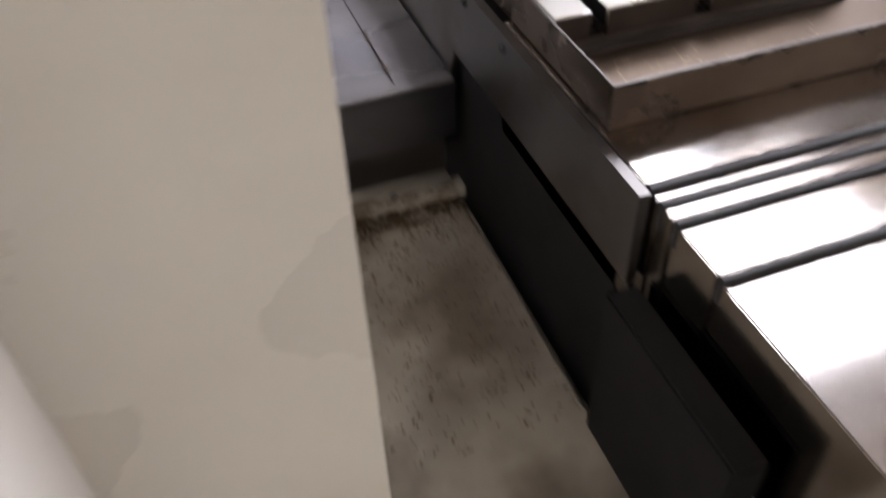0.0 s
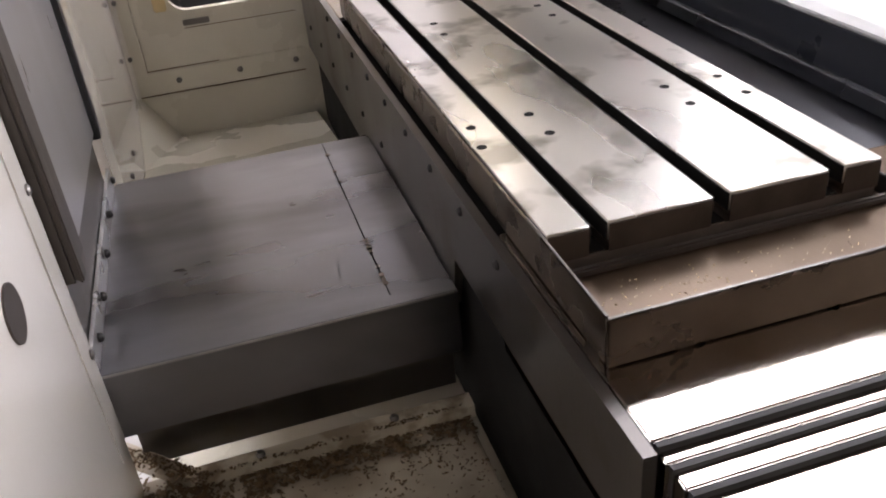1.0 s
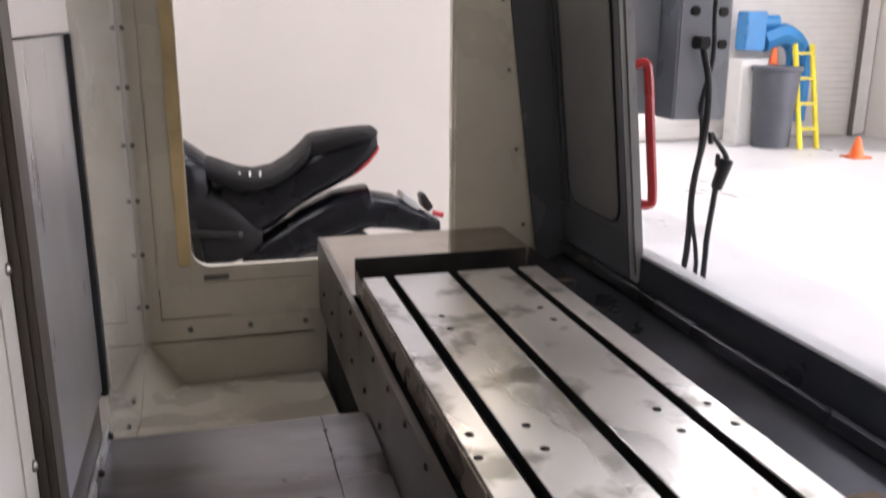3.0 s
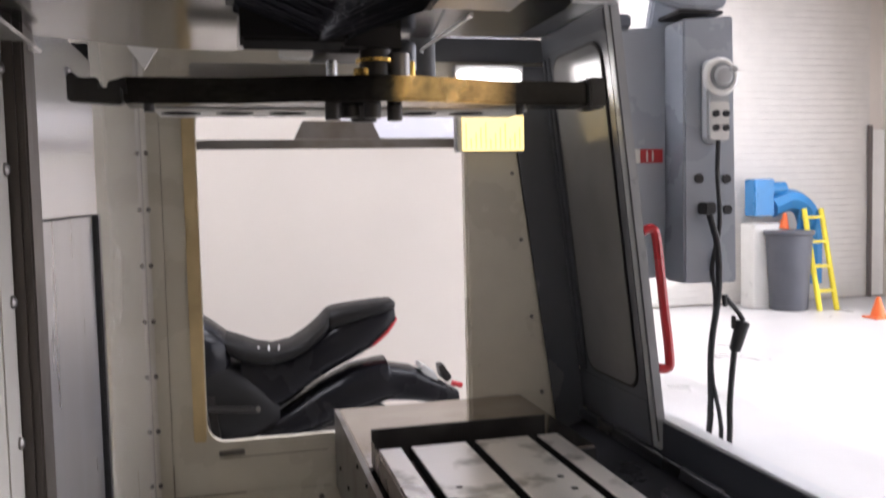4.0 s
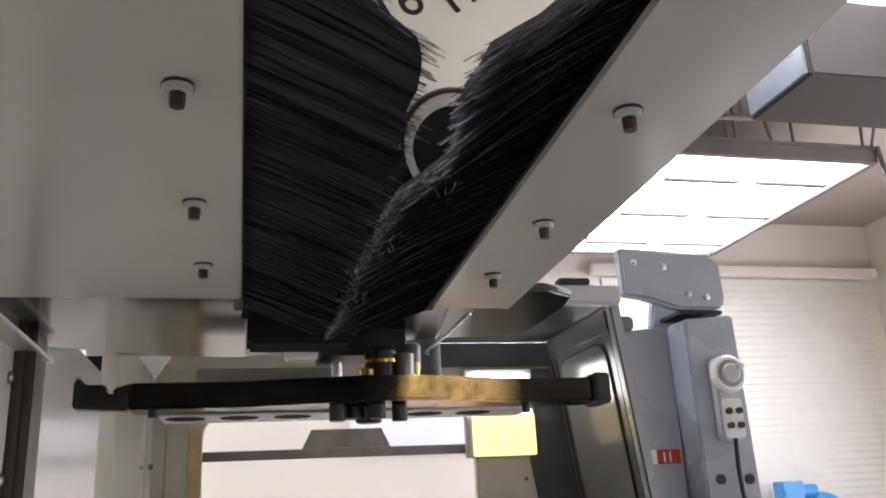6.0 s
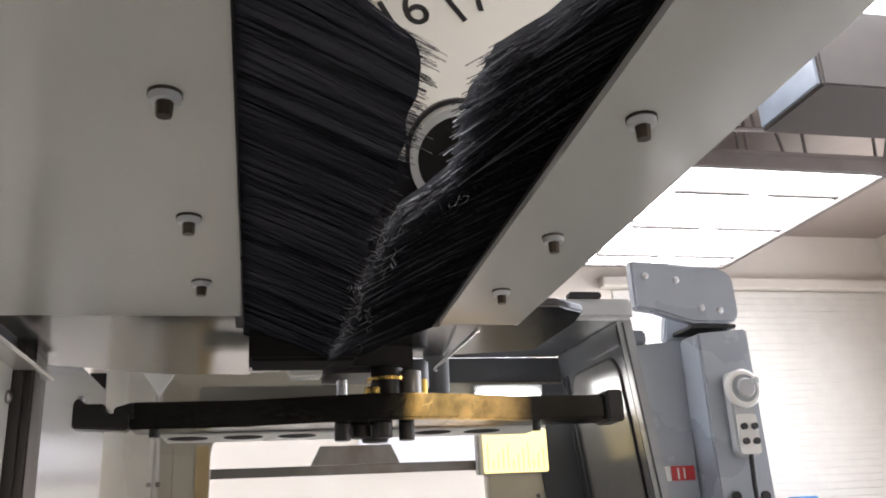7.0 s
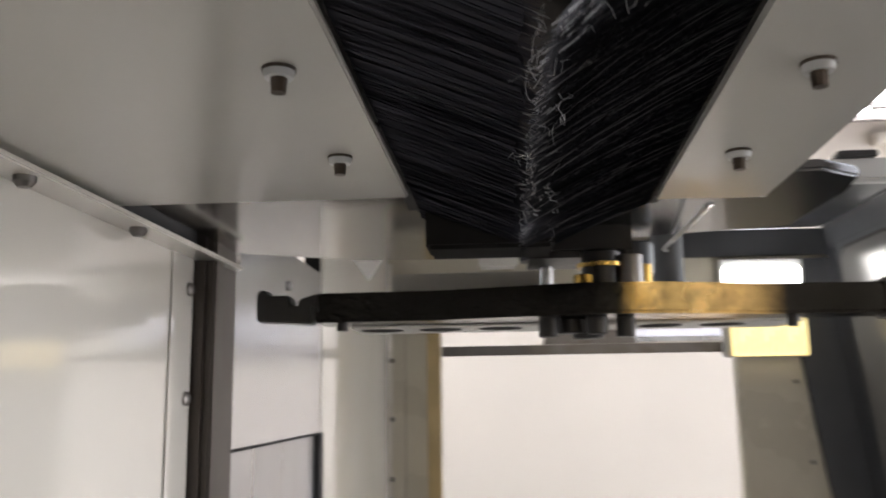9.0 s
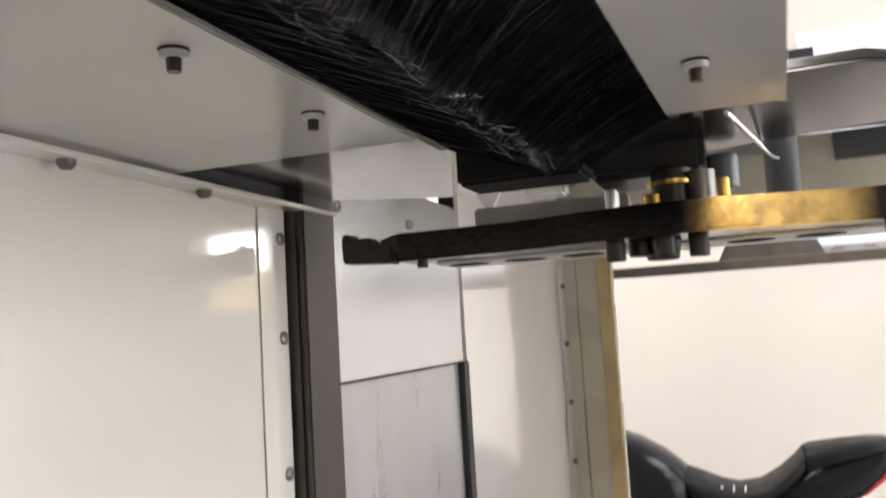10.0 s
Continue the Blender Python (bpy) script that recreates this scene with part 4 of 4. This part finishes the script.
part("wheel_groove", R((0.874, PY - 0.0556, 1.645), (0.874, PY - 0.0548, 1.645), 0.034, seg=32), EDGEGREY, hw)
part("box_face", soften(prism(bmesh.new(), rounded(0.850, 0.904, 1.49, 1.585, 0.008), "y", PY - 0.039, PY - 0.0345), 0.001), WHITE, hw, "pale switch plate")
part("wheel_hub", R((0.874, PY - 0.066, 1.645), (0.874, PY - 0.054, 1.645), 0.024, seg=24, bevel=0.004), LIGHTGREY, hw)
part("knob", R((0.894, PY - 0.078, 1.66), (0.894, PY - 0.054, 1.66), 0.008, seg=14), LIGHTGREY, hw)
for x in (0.864, 0.892):
    for z in (1.555, 1.52):
        part("switch", R((x, PY - 0.047, z), (x, PY - 0.038, z), 0.008, seg=14), RUBBER, hw, "black rotary switch")
part("stop_button", R((0.945, PY + 0.06, 1.545), (0.966, PY + 0.06, 1.545), 0.014, seg=18, bevel=0.003), RED, pend, "red stop button")
plate_ob = part("warning_label", B(0.722, 0.785, PY + 0.081, PY + 0.0845, 1.44, 1.475), RED, pend, "red and white warning label")
part("label_patch", B(0.702, 0.721, PY + 0.081, PY + 0.0845, 1.44, 1.475), WHITE, plate_ob)
for x in (0.738, 0.754):
    part("label_bar", B(x, x + 0.004, PY + 0.0795, PY + 0.0808, 1.444, 1.47), WHITE, plate_ob)
for x, z in ((0.840, 1.395), (0.918, 1.393), (0.921, 1.315)):
    part("grommet", R((x, PY - 0.006, z), (x, PY + 0.001, z), 0.012, seg=18), RUBBER, pend, "black cable grommet")
part("plug", B(0.835, 0.868, PY - 0.04, PY - 0.001, 1.305, 1.335, r=0.004), RUBBER, pend, "black cable plug")
tube("cable", bend([(0.878, PY - 0.03, 1.49), (0.882, PY - 0.02, 1.40), (0.888, PY - 0.02, 1.28), (0.872, PY - 0.01, 1.17), (0.90, PY + 0.02, 1.08), (0.888, PY + 0.02, 0.90), (0.915, PY + 0.02, 0.70), (0.85, PY + 0.05, 0.45), (0.87, PY + 0.05, 0.02)]), 0.006, RUBBER, pend, "thin black cable")
tube("cable", bend([(0.853, PY - 0.03, 1.305), (0.882, PY - 0.02, 1.22), (0.890, PY - 0.01, 1.10), (0.893, PY + 0.03, 0.95), (0.885, PY + 0.03, 0.72), (0.83, PY + 0.05, 0.4), (0.84, PY + 0.06, 0.02)]), 0.0085, RUBBER, pend, "thick black cable")

gun = thing("air_gun", (0.93, 1.33, 0.0), "black air blow gun on a hanging hose", "air gun")
tube("hose", bend([(0.962, 1.33, 0.95), (0.955, 1.33, 0.88), (0.948, 1.33, 0.80), (0.947, 1.33, 0.70), (0.94, 1.34, 0.4), (0.95, 1.36, 0.012)]), 0.008, RUBBER, gun)
part("grip", R((0.962, 1.33, 0.94), (0.988, 1.33, 1.02), 0.015, 0.019, seg=14, bevel=0.004), RUBBER, gun)
tube("nozzle", bend([(0.988, 1.33, 1.02), (0.972, 1.33, 1.045), (0.945, 1.33, 1.075), (0.932, 1.33, 1.09), (0.935, 1.33, 1.062)], 3), 0.007, BLACK, gun)
part("trigger", B(0.955, 0.964, 1.324, 1.336, 1.0, 1.035, r=0.002), BLACK, gun)

# ---- motorcycle behind the window ----
moto = thing("motorcycle", (-0.5, 2.6, 0.0), "black motorcycle with a humped seat and red tail light", "motorcycle")
MY = 2.6


def slab(pts, half, bevel, seg=4):
    return soften(prism(bmesh.new(), pts, "y", MY - half, MY + half), bevel, seg)


def loft(rows, power=2.6, n=20):
    """A rounded body along x: rows of x, top, bottom, half width."""
    bm = bmesh.new()
    rings = []
    for x, top, low, hw in rows:
        ring = []
        for k in range(n):
            t = 2 * math.pi * k / n
            c, s_ = math.cos(t), math.sin(t)
            yy = math.copysign(abs(c) ** (2 / power), c) * hw
            zz = math.copysign(abs(s_) ** (2 / power), s_)
            ring.append(bm.verts.new((x, MY + yy, (top + low) / 2 + zz * (top - low) / 2)))
        rings.append(ring)
    for u, v in zip(rings, rings[1:]):
        for k in range(n):
            bm.faces.new((u[k], u[(k + 1) % n], v[(k + 1) % n], v[k]))
    bm.faces.new(rings[0]), bm.faces.new(rings[-1])
    bmesh.ops.recalc_face_normals(bm, faces=bm.faces)
    return bm


part("tail", loft([(-0.30, 0.84, 0.55, 0.10), (-0.20, 0.80, 0.57, 0.11), (-0.12, 0.80, 0.61, 0.11), (-0.04, 0.84, 0.675, 0.11), (0.03, 0.895, 0.712, 0.108), (0.10, 0.925, 0.745, 0.10), (0.18, 0.942, 0.785, 0.088), (0.25, 0.95, 0.845, 0.07), (0.283, 0.945, 0.885, 0.05)], 3.0), GLOSSBLACK, moto, "gloss black tail fairing")
part("seat", loft([(-0.36, 0.885, 0.80, 0.10), (-0.30, 0.862, 0.77, 0.125), (-0.24, 0.836, 0.75, 0.13), (-0.18, 0.824, 0.75, 0.13), (-0.11, 0.836, 0.77, 0.128), (-0.05, 0.872, 0.80, 0.122), (0.0, 0.915, 0.84, 0.115), (0.025, 0.945, 0.87, 0.10)]), LEATHER, moto, "black stitched rider seat")
part("pillion_pad", loft([(0.028, 0.947, 0.86, 0.09), (0.05, 0.955, 0.87, 0.10), (0.14, 0.966, 0.90, 0.098), (0.22, 0.973, 0.92, 0.09), (0.272, 0.975, 0.935, 0.07), (0.285, 0.965, 0.94, 0.05)], 3.4), LEATHER, moto, "dark grey-black pillion pad")
for k in range(3):
    part("stitch", R((-0.235 + 0.035 * k, MY - 0.118, 0.80), (-0.235 + 0.037 * k, MY - 0.09, 0.832), 0.0035, seg=8), LIGHTGREY, moto, "pale seat stitching")
part("tail_light", loft([(0.15, 0.79, 0.770, 0.05), (0.20, 0.825, 0.795, 0.062), (0.25, 0.868, 0.832, 0.06), (0.28, 0.898, 0.868, 0.05), (0.292, 0.902, 0.885, 0.04)]), RED, moto, "red tail light")
part("tank", loft([(-0.95, 0.95, 0.72, 0.12), (-0.80, 1.03, 0.70, 0.16), (-0.62, 1.03, 0.70, 0.17), (-0.50, 0.985, 0.69, 0.165), (-0.42, 0.94, 0.68, 0.15), (-0.355, 0.89, 0.70, 0.12), (-0.335, 0.86, 0.74, 0.09)]), GLOSSBLACK, moto, "gloss black fuel tank")
part("side_panel", loft([(-0.50, 0.80, 0.52, 0.13), (-0.40, 0.82, 0.48, 0.14), (-0.28, 0.74, 0.48, 0.13), (-0.20, 0.68, 0.50, 0.11), (-0.165, 0.62, 0.53, 0.09)], 3.2), LEATHER, moto, "matt black side panel")
part("rear_fender", loft([(-0.24, 0.52, 0.42, 0.10), (-0.15, 0.58, 0.46, 0.11), (-0.02, 0.665, 0.50, 0.115), (0.11, 0.725, 0.54, 0.11), (0.20, 0.742, 0.57, 0.105), (0.245, 0.747, 0.58, 0.10), (0.256, 0.722, 0.58, 0.095), (0.35, 0.703, 0.57, 0.09), (0.45, 0.647, 0.55, 0.08), (0.53, 0.60, 0.55, 0.06)], 3.0), GLOSSBLACK, moto, "black rear fender")
part("plate_bracket", slab([(0.375, 0.70), (0.385, 0.715), (0.44, 0.675), (0.45, 0.645), (0.42, 0.64)], 0.05, 0.004), LIGHTGREY, moto, "grey plate bracket")
part("bracket_tip", slab([(0.455, 0.70), (0.475, 0.705), (0.51, 0.65), (0.49, 0.63), (0.465, 0.65)], 0.03, 0.003), BLACK, moto)
part("indicator", R((0.50, MY - 0.06, 0.635), (0.54, MY - 0.06, 0.622), 0.011, seg=12), RED, moto, "small red indicator")
part("frame_tube", R((-0.46, MY - 0.145, 0.63), (-0.24, MY - 0.145, 0.61), 0.012), BLACK, moto)
part("bolt", R((-0.245, MY - 0.165, 0.615), (-0.245, MY - 0.14, 0.615), 0.008), DULL, moto)
part("engine", slab([(-0.85, 0.70), (-0.40, 0.70), (-0.36, 0.36), (-0.85, 0.30)], 0.17, 0.03), BLACK, moto, "black engine block")
for x in (0.05, -1.35):
    w = bmesh.new()
    bmesh.ops.create_cone(w, cap_ends=True, segments=40, radius1=0.31, radius2=0.31, depth=0.15, matrix=Matrix.Translation((x, MY, 0.31)) @ pose(0, 0, 0, 90))
    tyre = part("wheel", soften(w, 0.05, 4), RUBBER, moto)
    part("rim", R((x, MY - 0.078, 0.31), (x, MY + 0.078, 0.31), 0.20, seg=32), DULL, tyre)
part("swing_arm", R((-0.45, MY - 0.1, 0.38), (0.05, MY - 0.1, 0.31), 0.03), BLACK, moto)
part("fork", R((-1.35, MY - 0.1, 0.31), (-1.0, MY - 0.1, 0.98), 0.028), DULL, moto)

# ---- far side of the shop ----
roll = thing("roll_up_door", (5.6, 8.2, 0), "pale ribbed roll-up door in the end wall", "door")
for k in range(48):
    z = 0.02 + k * 0.08
    part("slat", B(3.75, 7.3, 8.215, 8.235, z, z + 0.0785, r=0.002, seg=1), SLATS, roll)
part("hood", B(3.6, 7.45, 8.10, 8.245, 3.88, 4.0, r=0.01), DRYWALL, roll)

blower = thing("dust_blower", (5.6, 7.9, 0.95), "blue blower with a motor and curved outlet", "blower")
part("housing", B(5.42, 5.68, 7.8, 8.0, 1.05, 1.47, r=0.012), BLUE, blower)
part("motor", R((5.68, 7.9, 1.36), (5.88, 7.9, 1.36), 0.075, seg=20, bevel=0.01), BLUE, blower, "dark blue motor")
tube("outlet", bend([(5.70, 7.9, 1.15), (5.95, 7.9, 1.22), (6.15, 7.9, 1.10), (6.22, 7.9, 0.80), (6.22, 7.9, 0.25)]), 0.13, BLUE, blower, "curved blue outlet pipe")
part("nozzle", R((5.78, 7.78, 0.90), (5.80, 7.78, 1.08), 0.06, 0.02), ORANGE, blower, "orange cone")
part("stand", B(5.40, 5.78, 7.78, 8.05, 0.0, 0.96, r=0.01), WHITE, blower, "white stand box")
bin_ob = thing("waste_bin", (5.9, 7.5, 0), "grey round plastic waste bin", "bin")
part("body", R((5.72, 7.6, 0.0), (5.72, 7.6, 0.86), 0.20, 0.25, seg=28, bevel=0.01), BIN, bin_ob)
part("rim", R((5.72, 7.6, 0.84), (5.72, 7.6, 0.89), 0.27, seg=28, bevel=0.01), BIN, bin_ob)
exit_door = thing("exit_door", (7.3, 8.2, 0), "exit doorway with a dark jamb, its brightness drawn as a white leaf", "door")
# white leaf stands for the brightness of the open doorway
part("leaf", B(7.30, 7.48, 8.17, 8.20, 0.02, 2.05, r=0.004), WHITE, exit_door)
part("jamb", B(7.255, 7.295, 8.15, 8.204, 0.0, 2.1, r=0.004), PIPE, exit_door, "dark door jamb")
board = thing("whiteboard", (0.6, 3.49, 1.64), "white glossy board on the partition wall", "board")
part("sheet", B(0.20, 1.10, 3.485, 3.497, 1.655, 2.6, r=0.002), BOARD, board)
part("frame", B(0.18, 1.12, 3.48, 3.498, 1.635, 1.653, r=0.002), ALU, board)
lad = thing("step_ladder", (6.03, 7.6, 0), "yellow fibreglass step ladder standing open", "ladder")
for x in (5.93, 6.15):
    part("rail", R((x, 7.35, 0.0), (x + 0.02, 7.65, 1.12), 0.03, seg=8), LADDER, lad)
    part("back_rail", R((x, 7.95, 0.0), (x + 0.02, 7.70, 1.10), 0.02, seg=8), BLUE, lad)
for k in range(4):
    part("step", B(5.93, 6.17, 7.38 + k * 0.07, 7.46 + k * 0.07, 0.2 + k * 0.27, 0.23 + k * 0.27, r=0.004), LADDER, lad)
cone = thing("traffic_cone", (6.1, 6.7, 0), "small orange traffic cone on the floor", "cone")
part("cone", R((6.12, 6.7, 0.01), (6.12, 6.7, 0.22), 0.08, 0.02), ORANGE, cone)
part("foot", B(6.01, 6.23, 6.59, 6.81, 0, 0.02, r=0.004), ORANGE, cone)

light = thing("ceiling_light", (3.9, 6.2, 3.98), "large bright ceiling light frame with square diffusers", "ceiling light")
part("frame", B(2.98, 4.86, 4.92, 4.98, 3.96, 4.08, r=0.005), PIPE, light)
part("frame", B(2.98, 4.86, 7.58, 7.64, 3.96, 4.08, r=0.005), PIPE, light)
part("frame", B(2.96, 3.02, 4.98, 7.58, 3.96, 4.08, r=0.005), PIPE, light)
part("frame", B(4.82, 4.88, 4.98, 7.58, 3.96, 4.08, r=0.005), PIPE, light)
part("housing", B(2.97, 4.87, 4.93, 7.63, 4.085, 4.12), PIPE, light)
for i in range(2):
    for j in range(3):
        part("diffuser", B(3.04 + i * 0.91, 3.91 + i * 0.91, 5.0 + j * 0.87, 5.83 + j * 0.87, 4.0, 4.02), SKYPANE, light)
        part("tube_bar", B(3.14 + i * 0.87, 3.84 + i * 0.87, 5.39 + j * 0.87, 5.45 + j * 0.87, 3.93, 3.995, r=0.004), PIPE, light)
for x, y in ((3.0, 4.95), (4.85, 4.95), (3.0, 7.6), (4.85, 7.6)):
    part("hanger", R((x, y, 4.12), (x + 0.1, y - 0.1, 4.6), 0.012, seg=8), PIPE, light)
for x, lean in ((3.49, 0.0), (3.57, 0.0), (3.91, -0.12), (4.10, 0.0), (4.76, 0.05)):
    part("hanger_rod", R((x, 4.95, 4.06), (x + lean, 4.95, 4.6), 0.014, seg=8), PIPE, light)
light["group"] = "ceiling lights"
# unseen copy added to light the machine through its open front
copy_thing(light, Matrix.Translation((4.6, 0.9, 3.98)))
copy_thing(light, Matrix.Translation((2.4, 2.4, 3.98)) @ Matrix.Diagonal((1, 0.78, 1, 1)))
# unseen copy added to brighten the motorcycle's side and the machine from above
copy_thing(light, Matrix.Translation((-1.9, 1.6, 3.98)))
pipe_ob = thing("ceiling_pipe", (4.6, 4.6, 4.2), "grey conduit pipes hung below the ceiling", "pipe")
tube("run", [(3.0, 4.6, 4.12), (5.2, 4.5, 4.12), (5.22, 4.5, 4.3), (6.6, 4.4, 4.3)], 0.022, PIPE, pipe_ob)
for x in (3.4, 3.5, 4.0, 4.6, 4.7, 5.2):
    part("hanger", R((x, 4.57, 4.12), (x + 0.15 * math.sin(x * 9), 4.5, 4.6), 0.012, seg=8), PIPE, pipe_ob)
part("drop", R((4.9, 4.9, 3.75), (4.86, 4.9, 4.1), 0.02, seg=8), PIPE, pipe_ob)
heater = thing("unit_heater", (3.6, 3.0, 3.45), "grey box heater hung from the ceiling", "heater")
part("case", B(2.589, 4.689, 2.792, 3.368, 3.458, 3.93, r=0.01), HEATER, heater)
part("grille", B(2.569, 2.5885, 2.818, 3.342, 3.475, 3.915, r=0.003), DARKGREY, heater, "dark side grille")
for x in (3.8, 4.6):
    part("hanger", R((x, 3.1, 3.93), (x, 3.1, 4.6), 0.01, seg=8), PIPE, heater)

# ---- near end of the enclosure ----
bm = bmesh.new()
holed(bm, [(-0.505, 0.28), (0.59, 0.28), (0.56, 0.86), (0.49, 1.73), (-0.06, 1.73), (-0.06, 1.519), (-0.505, 1.519)], rounded(-0.376, 0.42, 0.62, 1.50, 0.03), "y", -0.458, -0.44)
tagged(finish("wall_near_end", bm, CREAM, False), "cream painted end wall with its open window", "wall", kind="structure")
# unseen panel added above the column to keep light off the saddle cover
tagged(finish("cover_shade_panel", B(-0.53, -0.02, 0.48, 1.03, 1.66, 1.67), SUMP, False), "unseen dark panel added to shade the saddle cover", "roof", kind="structure")
near_lamp = copy_thing(lamp, Matrix.Translation((0.08, -0.44, 1.52)) @ pose(0, 0, 0, 0, 0, 180))
